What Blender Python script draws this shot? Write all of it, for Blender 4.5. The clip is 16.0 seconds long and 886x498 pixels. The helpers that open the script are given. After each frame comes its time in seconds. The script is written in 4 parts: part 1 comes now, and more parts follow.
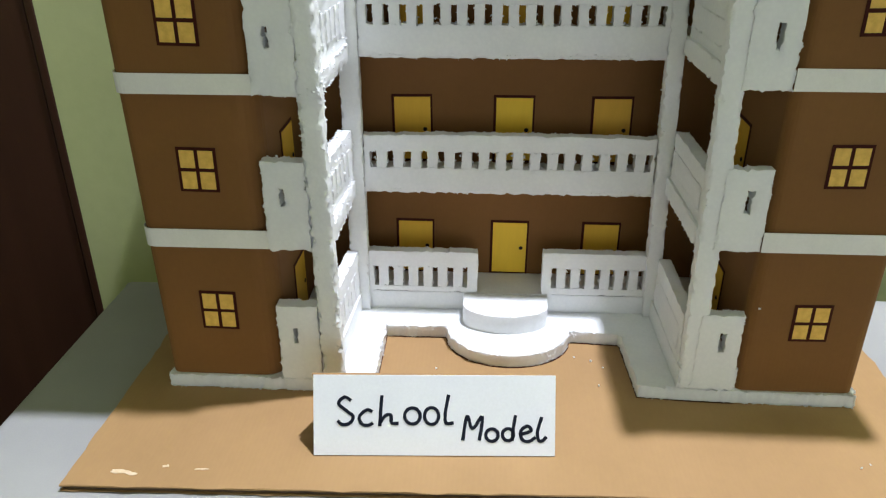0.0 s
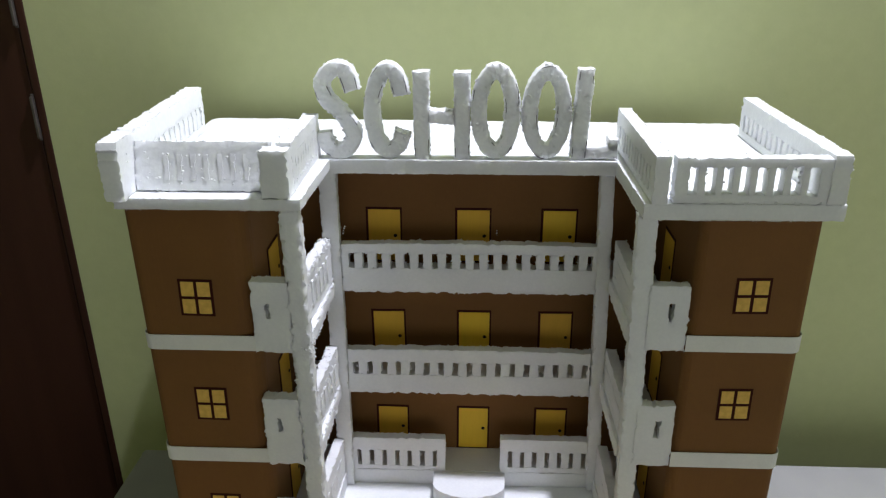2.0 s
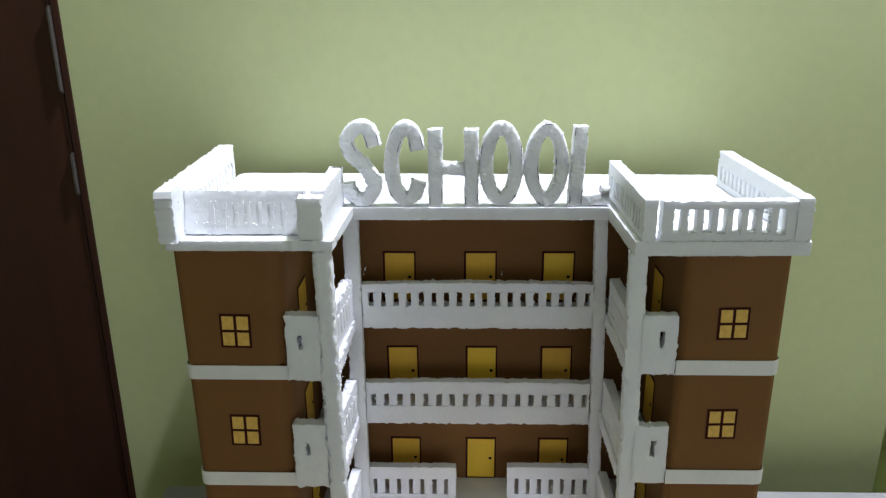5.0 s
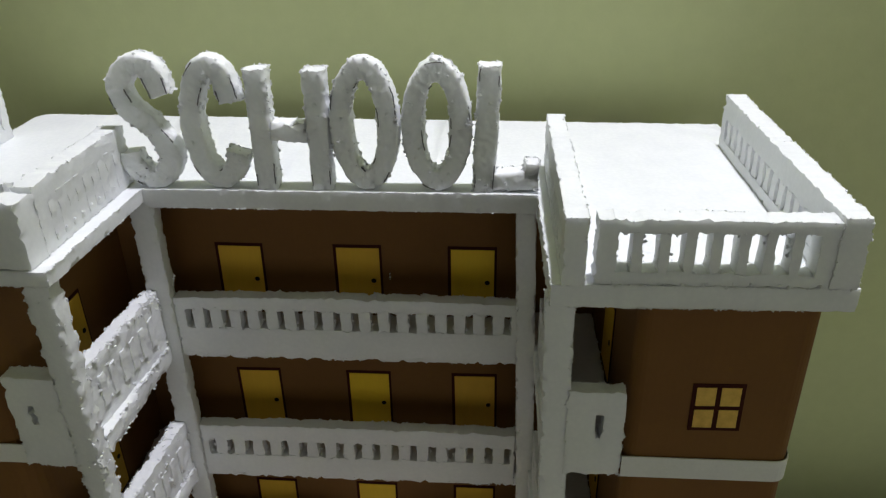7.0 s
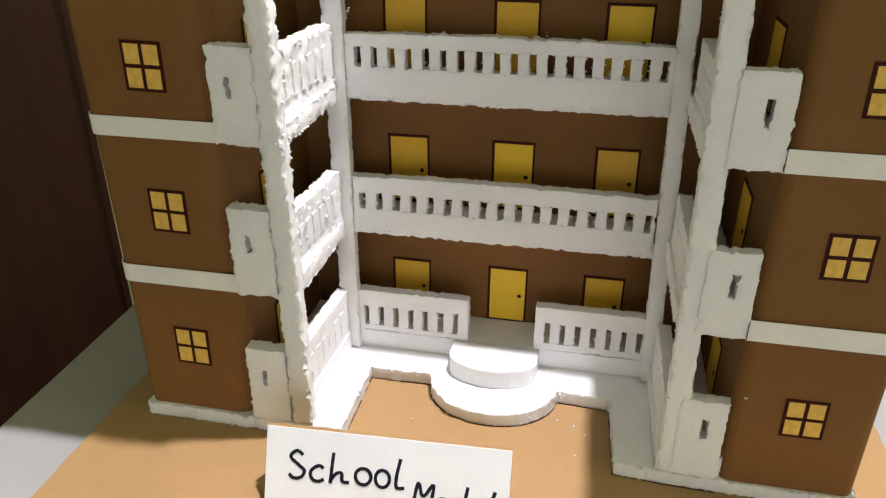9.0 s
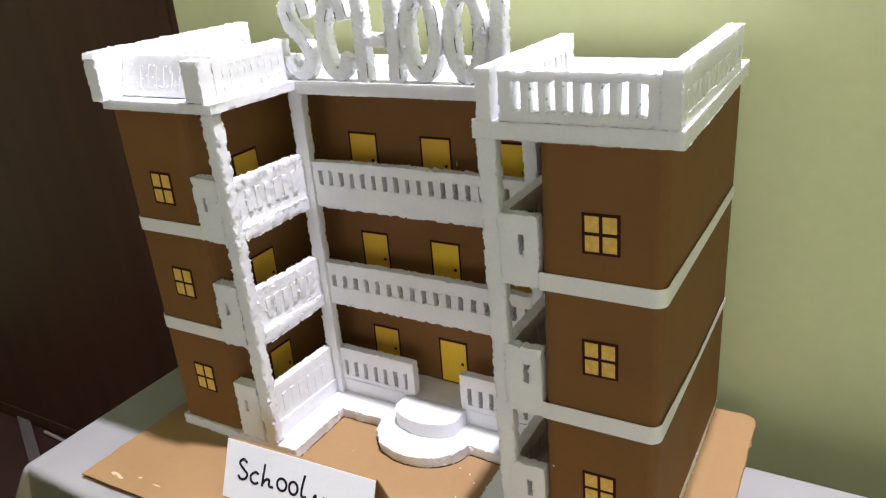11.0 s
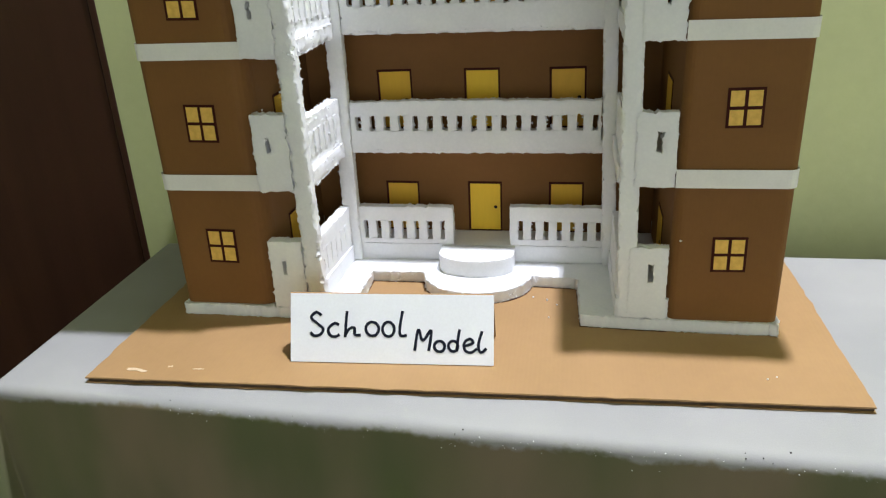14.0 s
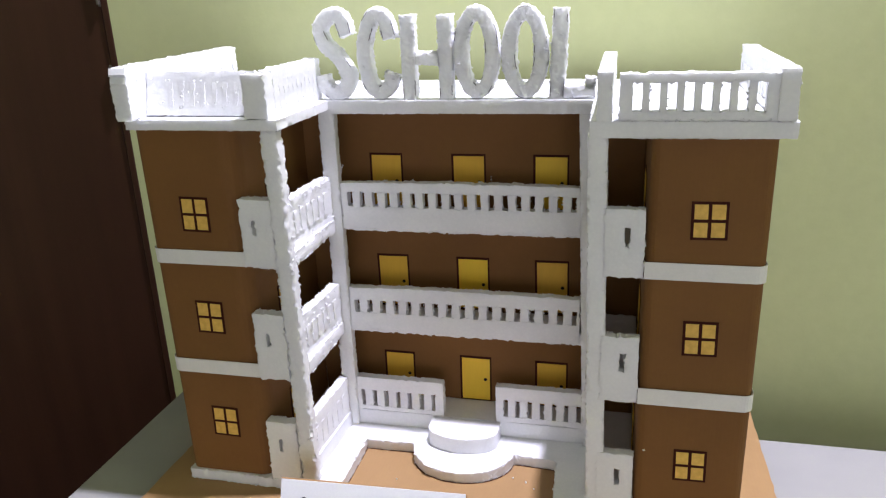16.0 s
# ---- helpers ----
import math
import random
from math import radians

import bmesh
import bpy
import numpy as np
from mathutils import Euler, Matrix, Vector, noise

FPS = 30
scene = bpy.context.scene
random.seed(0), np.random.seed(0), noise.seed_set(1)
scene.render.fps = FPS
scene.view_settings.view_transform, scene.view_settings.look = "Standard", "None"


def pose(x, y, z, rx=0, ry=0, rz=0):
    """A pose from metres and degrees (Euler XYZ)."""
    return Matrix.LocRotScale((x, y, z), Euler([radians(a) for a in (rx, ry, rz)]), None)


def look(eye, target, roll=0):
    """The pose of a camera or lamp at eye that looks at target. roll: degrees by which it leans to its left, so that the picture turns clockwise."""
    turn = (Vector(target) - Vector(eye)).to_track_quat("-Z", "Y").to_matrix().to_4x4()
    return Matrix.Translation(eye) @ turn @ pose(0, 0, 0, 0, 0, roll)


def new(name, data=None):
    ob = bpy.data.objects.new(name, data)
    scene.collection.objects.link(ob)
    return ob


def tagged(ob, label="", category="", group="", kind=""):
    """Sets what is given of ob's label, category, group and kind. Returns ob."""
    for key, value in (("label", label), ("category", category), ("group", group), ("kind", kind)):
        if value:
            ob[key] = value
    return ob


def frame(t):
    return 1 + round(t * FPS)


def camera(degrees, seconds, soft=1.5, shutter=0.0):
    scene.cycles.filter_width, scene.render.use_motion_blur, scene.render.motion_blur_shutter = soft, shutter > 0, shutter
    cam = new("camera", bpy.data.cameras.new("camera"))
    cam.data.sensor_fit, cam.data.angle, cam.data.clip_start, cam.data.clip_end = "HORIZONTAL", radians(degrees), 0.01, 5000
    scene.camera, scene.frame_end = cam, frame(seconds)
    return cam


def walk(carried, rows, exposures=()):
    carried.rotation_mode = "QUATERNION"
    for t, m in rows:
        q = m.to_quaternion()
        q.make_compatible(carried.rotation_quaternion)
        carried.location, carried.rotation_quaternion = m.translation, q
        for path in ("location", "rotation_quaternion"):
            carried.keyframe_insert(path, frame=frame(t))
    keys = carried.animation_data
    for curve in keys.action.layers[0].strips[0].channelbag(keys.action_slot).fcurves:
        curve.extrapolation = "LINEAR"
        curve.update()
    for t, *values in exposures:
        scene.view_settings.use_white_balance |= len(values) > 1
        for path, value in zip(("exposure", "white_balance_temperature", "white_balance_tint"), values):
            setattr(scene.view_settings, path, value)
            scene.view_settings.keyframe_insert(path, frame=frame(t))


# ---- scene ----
cam = camera(60.8, 16.0, soft=1.2)
PATH = [
    (0, (-0.0359, -0.7729, 1.3461), (-0.1401, 1.0195, 0.4650), -0.13),
    (0.5, (-0.0150, -0.8026, 1.4425), (-0.1280, 1.0106, 0.6061), -0.44),
    (1, (0.0031, -0.7948, 1.5066), (-0.0791, 1.0264, 0.6841), 0.06),
    (1.5, (0.0163, -0.8142, 1.5767), (-0.0726, 1.0087, 0.7586), -0.70),
    (2, (0.0054, -0.8550, 1.6476), (-0.0828, 0.9882, 0.8763), -0.34),
    (2.5, (-0.0346, -0.9429, 1.6418), (-0.0407, 0.9521, 1.0025), -0.19),
    (2.8, (-0.0070, -1.0540, 1.5380), (-0.0300, 0.8800, 1.0300), -0.50),
    (3, (-0.0114, -1.0766, 1.5385), (-0.0032, 0.8583, 1.0325), -0.17),
    (3.2, (0.0272, -1.1069, 1.5244), (-0.0066, 0.8381, 1.0595), -0.17),
    (5.3, (-0.0302, -0.9002, 1.6986), (-0.0981, 0.9669, 0.9848), -0.67),
    (5.5, (-0.0193, -0.7829, 1.7155), (-0.1042, 1.0520, 0.9244), -0.89),
    (6, (0.0278, -0.6051, 1.7150), (-0.1059, 1.1812, 0.8253), -0.70),
    (6.5, (0.0664, -0.5583, 1.7033), (-0.1124, 1.2184, 0.8024), -1.05),
    (7, (0.1560, -0.5232, 1.6463), (0.0228, 1.2524, 0.7356), -0.92),
    (7.5, (0.1331, -0.5802, 1.5661), (-0.1398, 1.2191, 0.7367), 0.14),
    (8, (0.1351, -0.6289, 1.5257), (-0.1765, 1.1506, 0.6677), 0.09),
    (8.5, (0.0784, -0.6590, 1.4550), (-0.2285, 1.1093, 0.5724), 0.46),
    (8.7, (0.0677, -0.6737, 1.4029), (-0.2402, 1.0796, 0.4913), 0.39),
    (10.8, (0.5957, -0.7333, 1.5042), (-0.3593, 0.8236, 0.6892), -4.79),
    (11, (0.5942, -0.7448, 1.5495), (-0.3616, 0.8341, 0.7791), -4.60),
    (11.5, (0.5811, -0.7614, 1.6140), (-0.3976, 0.8409, 0.9250), -3.58),
    (12, (0.5450, -0.8018, 1.6135), (-0.3656, 0.8349, 0.9123), -3.02),
    (12.5, (0.4747, -0.8367, 1.5489), (-0.3655, 0.8022, 0.7692), -2.17),
    (13, (0.3699, -0.8792, 1.4720), (-0.3092, 0.8107, 0.6456), -2.20),
    (13.5, (0.2176, -0.9209, 1.3584), (-0.2752, 0.8125, 0.4909), -3.55),
    (14, (0.1426, -0.9391, 1.2932), (-0.1866, 0.8664, 0.4983), -2.84),
    (14.5, (0.1484, -0.9614, 1.3299), (-0.1693, 0.8702, 0.5922), -2.77),
    (15, (0.1651, -0.9613, 1.4412), (-0.2174, 0.8855, 0.7757), -2.44),
    (15.5, (0.2097, -0.9470, 1.5067), (-0.2267, 0.8996, 0.8747), -1.77),
    (16, (0.2406, -0.9280, 1.5147), (-0.2125, 0.9052, 0.8560), -2.25),
]
EXPOSURES = [
    (0, -0.14, 6480, 4), (0.5, 0.03, 6800, 6), (1, 0.03, 6850, 10), (1.5, -0.4, 6550, 12), (2, -0.88, 6500, 9), (2.5, -0.8, 6500, 11), (3.2, -0.4, 6250, 18),
    (5.3, -0.72, 6200, 9), (6, -1.3, 6450, 9), (6.5, -1.43, 6850, 6), (7, -1.5, 6850, 6), (7.5, -1.16, 6650, 7), (8, -0.8, 6750, 10), (8.5, -0.15, 7300, 10), (8.7, -0.05, 7300, 11),
    (10.8, -0.02, 6800, 15), (11, -0.18, 6750, 16), (11.5, -0.5, 6500, 13), (12, -0.85, 6500, 12), (12.5, -0.47, 6620, 15), (13, -0.07, 6700, 17), (13.5, -0.1, 6700, 9), (14, -0.1, 6600, 6), (14.5, -0.04, 6600, 6), (15, 0.12, 6550, 14), (15.5, -0.13, 6450, 17), (16, -0.18, 6400, 19),
]
walk(cam, [(t, look(eye, target, roll)) for t, eye, target, roll in PATH], EXPOSURES)

# ---- light ----
world = bpy.data.worlds.new("room_world")
world.use_nodes = True
world.node_tree.nodes["Background"].inputs["Color"].default_value = (0.9, 0.95, 1.0, 1)
world.node_tree.nodes["Background"].inputs["Strength"].default_value = 0.03
scene.world = world


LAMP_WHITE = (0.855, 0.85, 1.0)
# Added soft fill panel, unseen, standing in for light from the opposite side.
front_fill = bpy.data.lights.new("opposite_soft_fill", "AREA")
front_fill.shape, front_fill.size, front_fill.size_y, front_fill.energy, front_fill.color = "RECTANGLE", 2.4, 1.5, 28, LAMP_WHITE
new("opposite_soft_fill", front_fill).matrix_world = look((0.75, -2.95, 1.22), (0.0, 0.0, 1.0))
shaded = bpy.data.lights.new("wall_bulb_light", "SPOT")
shaded.energy, shaded.shadow_soft_size, shaded.color = 640, 0.04, LAMP_WHITE
shaded.spot_size, shaded.spot_blend = radians(160), 0.25
lamp = new("wall_bulb_light", shaded)
lamp.location = (0.47, 0.178, 3.60)


# ---- materials ----
def material(name):
    m = bpy.data.materials.new(name)
    m.use_nodes = True
    nt = m.node_tree
    return m, nt, nt.nodes["Principled BSDF"]


def noise_node(nt, scale, detail=4.0, rough=0.55, stretch=None, coords="Object"):
    tc = nt.nodes.new("ShaderNodeTexCoord")
    n = nt.nodes.new("ShaderNodeTexNoise")
    n.inputs["Scale"].default_value, n.inputs["Detail"].default_value, n.inputs["Roughness"].default_value = scale, detail, rough
    if stretch:
        mp = nt.nodes.new("ShaderNodeMapping")
        mp.inputs["Scale"].default_value = stretch
        nt.links.new(tc.outputs[coords], mp.inputs["Vector"])
        nt.links.new(mp.outputs["Vector"], n.inputs["Vector"])
    else:
        nt.links.new(tc.outputs[coords], n.inputs["Vector"])
    return n


def ramp(nt, source, stops):
    r = nt.nodes.new("ShaderNodeValToRGB")
    while len(r.color_ramp.elements) < len(stops):
        r.color_ramp.elements.new(0.5)
    for e, (at, col) in zip(r.color_ramp.elements, stops):
        e.position, e.color = at, (*col, 1)
    nt.links.new(source, r.inputs["Fac"])
    return r


def mixed(nt, a, b, fac, mode="MIX"):
    x = nt.nodes.new("ShaderNodeMix")
    x.data_type, x.blend_type = "RGBA", mode
    x.inputs[0].default_value = fac
    nt.links.new(a, x.inputs[6])
    nt.links.new(b, x.inputs[7])
    return x.outputs[2]


def bump(nt, bsdf, height, strength, distance):
    b = nt.nodes.new("ShaderNodeBump")
    b.inputs["Strength"].default_value, b.inputs["Distance"].default_value = strength, distance
    nt.links.new(height, b.inputs["Height"])
    nt.links.new(b.outputs["Normal"], bsdf.inputs["Normal"])


def mottled(name, dark, light, scale, fine, rough=0.8, strength=0.3, distance=0.001, stretch=None, coords="Object", spread=(0.3, 0.7)):
    """A surface with two scales of variation and fine relief."""
    m, nt, bsdf = material(name)
    big, small = noise_node(nt, scale, 3, 0.5, stretch, coords), noise_node(nt, fine, 5, 0.6, stretch, coords)
    c1 = ramp(nt, big.outputs["Fac"], [(spread[0], dark), (spread[1], light)])
    mid = tuple((a + b) / 2 for a, b in zip(dark, light))
    c2 = ramp(nt, small.outputs["Fac"], [(spread[0], tuple(v * 0.93 for v in mid)), (spread[1], tuple(min(1, v * 1.05) for v in mid))])
    nt.links.new(mixed(nt, c1.outputs["Color"], c2.outputs["Color"], 0.4), bsdf.inputs["Base Color"])
    bsdf.inputs["Roughness"].default_value = rough
    bump(nt, bsdf, small.outputs["Fac"], strength, distance)
    return m


def foam_material(name, bead, strength, tone=0.85):
    """Expanded polystyrene: pressed beads with thin seams, dents, a slight sheen."""
    m, nt, bsdf = material(name)
    tc = nt.nodes.new("ShaderNodeTexCoord")
    v = nt.nodes.new("ShaderNodeTexVoronoi")
    v.inputs["Scale"].default_value = 1 / bead
    nt.links.new(tc.outputs["Object"], v.inputs["Vector"])
    patch = noise_node(nt, 22, 4)
    tint = ramp(nt, patch.outputs["Fac"], [(0.25, (tone * 0.90, tone * 0.925, tone * 0.95)), (0.7, (tone * 0.965, tone * 0.985, tone * 1.0))])
    seam = ramp(nt, v.outputs["Distance"], [(0.0, (1, 1, 1)), (0.8, (0.945, 0.95, 0.955))])
    nt.links.new(mixed(nt, tint.outputs["Color"], seam.outputs["Color"], 0.8, "MULTIPLY"), bsdf.inputs["Base Color"])
    add = nt.nodes.new("ShaderNodeMath")
    add.operation = "MULTIPLY_ADD"
    add.inputs[1].default_value = 0.4
    dents = noise_node(nt, 240, 5, 0.65)
    nt.links.new(dents.outputs["Fac"], add.inputs[0])
    nt.links.new(v.outputs["Distance"], add.inputs[2])
    bump(nt, bsdf, add.outputs["Value"], strength, 0.0015)
    bsdf.inputs["Roughness"].default_value = 0.62
    bsdf.inputs["Subsurface Weight"].default_value = 0.45
    bsdf.inputs["Subsurface Radius"].default_value = (1.0, 1.0, 1.0)
    bsdf.inputs["Subsurface Scale"].default_value = 0.008
    return m


def paper_board(name, dark, light, lines, rough):
    """Corrugated board: kraft fibre with faint flute lines along y."""
    m, nt, bsdf = material(name)
    tc = nt.nodes.new("ShaderNodeTexCoord")
    w = nt.nodes.new("ShaderNodeTexWave")
    w.bands_direction = "X"
    w.inputs["Scale"].default_value, w.inputs["Distortion"].default_value = lines, 0.6
    w.inputs["Detail"].default_value = 1
    nt.links.new(tc.outputs["Object"], w.inputs["Vector"])
    big, fibre = noise_node(nt, 7, 4), noise_node(nt, 130, 5, 0.6, (1, 0.6, 1))
    c = ramp(nt, big.outputs["Fac"], [(0.3, dark), (0.7, light)])
    mid = tuple((a + b) / 2 for a, b in zip(dark, light))
    f = ramp(nt, fibre.outputs["Fac"], [(0.3, tuple(v * 0.92 for v in mid)), (0.7, tuple(v * 1.07 for v in mid))])
    flutes = ramp(nt, w.outputs["Color"], [(0.0, (0.985, 0.985, 0.985)), (1.0, (1, 1, 1))])
    col = mixed(nt, c.outputs["Color"], f.outputs["Color"], 0.35)
    nt.links.new(mixed(nt, col, flutes.outputs["Color"], 0.7, "MULTIPLY"), bsdf.inputs["Base Color"])
    bsdf.inputs["Roughness"].default_value = rough
    bump(nt, bsdf, w.outputs["Fac"], 0.05, 0.0006)
    return m


FOAM = foam_material("white_foam_sheet", 0.0048, 0.09)
FOAM_LETTER = foam_material("white_foam_lettering_torn", 0.0046, 0.11, 0.92)
FOAM_LETTER.node_tree.nodes["Principled BSDF"].inputs["Subsurface Weight"].default_value = 0.6
FOAM_LETTER.node_tree.nodes["Principled BSDF"].inputs["Subsurface Scale"].default_value = 0.012
FOAM_ROUGH = foam_material("white_foam_torn", 0.0046, 0.18)
BROWN = paper_board("brown_chart_board", (0.168, 0.079, 0.0215), (0.206, 0.098, 0.0280), 60, 0.72)
KRAFT = paper_board("kraft_base_board", (0.290, 0.173, 0.070), (0.345, 0.208, 0.088), 55, 0.75)
KRAFT_GAP_SHADE = mottled("board_edge_gap_shade", (0.030, 0.018, 0.010), (0.12, 0.074, 0.040), 90, 400, 0.9, 0.6)
YELLOW = mottled("yellow_crayon_paper", (0.62, 0.350, 0.028), (0.85, 0.53, 0.045), 26, 260, 0.7, 0.1, 0.0005, (1, 1, 0.12))
BRIGHT = mottled("bright_yellow_crayon_paper", (0.74, 0.47, 0.020), (0.90, 0.60, 0.035), 26, 260, 0.6, 0.1, 0.0005, (1, 1, 0.12))
OCHRE = mottled("ochre_crayon_paper", (0.58, 0.325, 0.034), (0.77, 0.455, 0.052), 34, 300, 0.7, 0.1, 0.0005, (1, 1, 0.3))
PANE = mottled("pale_yellow_crayon_paper", (0.58, 0.34, 0.055), (0.84, 0.56, 0.13), 110, 420, 0.7, 0.1, 0.0005)
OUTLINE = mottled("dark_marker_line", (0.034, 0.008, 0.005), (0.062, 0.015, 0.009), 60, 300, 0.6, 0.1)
KNOB = mottled("black_marker_dot", (0.012, 0.010, 0.010), (0.03, 0.02, 0.02), 60, 300, 0.5, 0.1)
PENCIL = mottled("soft_pencil_line", (0.10, 0.10, 0.11), (0.22, 0.22, 0.23), 90, 400, 0.7, 0.05)
STRIP = mottled("white_paper_strip", (0.72, 0.73, 0.72), (0.82, 0.82, 0.80), 30, 300, 0.6, 0.1)
CARD = mottled("white_card_paper", (0.76, 0.785, 0.83), (0.80, 0.825, 0.87), 14, 300, 0.6, 0.08)
INK = mottled("blue_black_ink", (0.008, 0.010, 0.018), (0.014, 0.018, 0.030), 80, 400, 0.45, 0.05)
for plain in (OUTLINE, KNOB, PENCIL, INK):
    plain.node_tree.nodes["Principled BSDF"].inputs["Specular IOR Level"].default_value = 0.08
BROWN.node_tree.nodes["Principled BSDF"].inputs["Specular IOR Level"].default_value = 0.25
WALL = mottled("green_distemper_wall", (0.440, 0.484, 0.245), (0.488, 0.532, 0.280), 2.2, 40, 0.85, 0.25, 0.002)
CEILING = mottled("white_ceiling_paint", (0.74, 0.75, 0.72), (0.80, 0.80, 0.78), 2, 40, 0.9, 0.2)
FLOOR = mottled("red_oxide_floor", (0.019, 0.0055, 0.0045), (0.030, 0.009, 0.007), 3, 50, 0.55, 0.2)
WOOD = mottled("dark_brown_varnished_wood", (0.032, 0.011, 0.0065), (0.054, 0.020, 0.011), 3, 40, 0.5, 0.15, 0.001, (6, 6, 0.5))
WOOD.node_tree.nodes["Principled BSDF"].inputs["Specular IOR Level"].default_value = 0.22
METAL = mottled("worn_steel", (0.10, 0.085, 0.075), (0.15, 0.135, 0.12), 60, 300, 0.55, 0.1)
METAL.node_tree.nodes["Principled BSDF"].inputs["Metallic"].default_value = 0.6
CLOTH = mottled("pale_cotton_cloth", (0.255, 0.26, 0.258), (0.325, 0.325, 0.32), 6, 500, 0.9, 0.35, 0.0006)
def shaded_print_skirt(m, top, depth):
    """Paints olive and brown print plus the hang's shade into the cloth's lower part, with a soft upper rim."""
    nt = m.node_tree
    bsdf = nt.nodes["Principled BSDF"]
    plain = bsdf.inputs["Base Color"].links[0].from_socket
    blot = noise_node(nt, 5, 3, 0.5, (1, 1, 0.35))
    skirt_col = ramp(nt, blot.outputs["Fac"], [(0.38, (0.100, 0.116, 0.050)), (0.62, (0.190, 0.152, 0.096))])
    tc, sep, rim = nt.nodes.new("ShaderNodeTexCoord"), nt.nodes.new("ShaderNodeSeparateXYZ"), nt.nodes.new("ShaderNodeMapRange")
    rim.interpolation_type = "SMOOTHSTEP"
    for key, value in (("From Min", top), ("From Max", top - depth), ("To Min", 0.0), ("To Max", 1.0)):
        rim.inputs[key].default_value = value
    grain, wob = noise_node(nt, 70, 5), nt.nodes.new("ShaderNodeMath")
    wob.operation = "MULTIPLY_ADD"
    wob.inputs[1].default_value = 0.016
    nt.links.new(tc.outputs["Object"], sep.inputs["Vector"])
    nt.links.new(grain.outputs["Fac"], wob.inputs[0])
    nt.links.new(sep.outputs["Z"], wob.inputs[2])
    fall = nt.nodes.new("ShaderNodeMath")
    fall.operation = "MULTIPLY_ADD"
    fall.inputs[1].default_value = 0.004
    nt.links.new(sep.outputs["X"], fall.inputs[0])
    nt.links.new(wob.outputs["Value"], fall.inputs[2])
    drift, sway = noise_node(nt, 9, 3), nt.nodes.new("ShaderNodeMath")
    sway.operation = "MULTIPLY_ADD"
    sway.inputs[1].default_value = 0.030
    nt.links.new(drift.outputs["Fac"], sway.inputs[0])
    nt.links.new(fall.outputs["Value"], sway.inputs[2])
    shift = nt.nodes.new("ShaderNodeMath")
    shift.operation = "SUBTRACT"
    shift.inputs[1].default_value = 0.021
    nt.links.new(sway.outputs["Value"], shift.inputs[0])
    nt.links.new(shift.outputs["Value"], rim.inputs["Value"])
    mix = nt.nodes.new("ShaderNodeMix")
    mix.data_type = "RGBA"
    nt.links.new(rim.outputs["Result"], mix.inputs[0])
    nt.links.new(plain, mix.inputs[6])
    nt.links.new(skirt_col.outputs["Color"], mix.inputs[7])
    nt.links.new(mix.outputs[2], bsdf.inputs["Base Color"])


shaded_print_skirt(CLOTH, 0.750, 0.009)
STONE = mottled("white_shelf_stone", (0.58, 0.62, 0.50), (0.70, 0.73, 0.62), 5, 80, 0.4, 0.1)
PACK = mottled("brown_red_printed_pack", (0.16, 0.045, 0.03), (0.24, 0.075, 0.05), 6, 60, 0.45, 0.2)
PACK_TOP = mottled("olive_printed_pack", (0.20, 0.16, 0.08), (0.26, 0.21, 0.11), 6, 60, 0.45, 0.2)
PACK_RED = mottled("red_printed_pack", (0.32, 0.03, 0.025), (0.40, 0.05, 0.035), 6, 60, 0.45, 0.2)
PRINT = mottled("pink_print", (0.55, 0.34, 0.28), (0.65, 0.42, 0.35), 20, 90, 0.5, 0.1)
GREY = mottled("weathered_grey_wood", (0.050, 0.042, 0.040), (0.085, 0.072, 0.068), 12, 90, 0.8, 0.3, 0.001, (1, 6, 1))
PALE_WOOD = mottled("pale_bare_wood", (0.16, 0.14, 0.125), (0.24, 0.21, 0.18), 14, 90, 0.8, 0.3, 0.001, (6, 1, 1))
GLUE = mottled("dried_white_glue", (0.52, 0.38, 0.22), (0.72, 0.60, 0.44), 160, 500, 0.5, 0.5)


# ---- building helpers ----
def soften(me, whole=False):
    """Smooth shading; edges past 48 degrees stay crisp unless the whole mesh is soft."""
    me.polygons.foreach_set("use_smooth", [True] * len(me.polygons))
    if not whole:
        me.set_sharp_from_angle(angle=radians(48))


OCTA = ((1, 0, 0), (0, 1, 0), (-1, 0, 0), (0, -1, 0), (0, 0, 1), (0, 0, -1))


def chip(bm, p, r, rnd):
    """One torn crumb, an uneven eight-sided bit."""
    turn = Matrix.Rotation(rnd.uniform(0, 6.28), 3, (rnd.uniform(-1, 1), rnd.uniform(-1, 1), rnd.uniform(0.2, 1)))
    v = [bm.verts.new(Vector(p) + turn @ Vector(q) * r * rnd.uniform(0.6, 1.4)) for q in OCTA]
    for k in range(4):
        bm.faces.new((v[k], v[(k + 1) % 4], v[4]))
        bm.faces.new((v[(k + 1) % 4], v[k], v[5]))


def fringe(bm, per_metre, size, seed):
    """Crumbs left standing by the knife in patches along the cut edges."""
    rnd = random.Random(seed)
    todo = []
    for e in bm.edges:
        if len(e.link_faces) != 2 or e.calc_face_angle(0) < 0.75:
            continue
        a, b = e.verts[0].co, e.verts[1].co
        want = e.calc_length() * per_metre * max(0.08, 0.6 + 1.9 * noise.noise(a * 34 + Vector((seed, 0, 0))))
        for _ in range(int(want + rnd.random())):
            todo.append((a.lerp(b, rnd.random()), size * (0.35 + rnd.random() ** 2)))
    for p, r in todo:
        chip(bm, p, r, rnd)


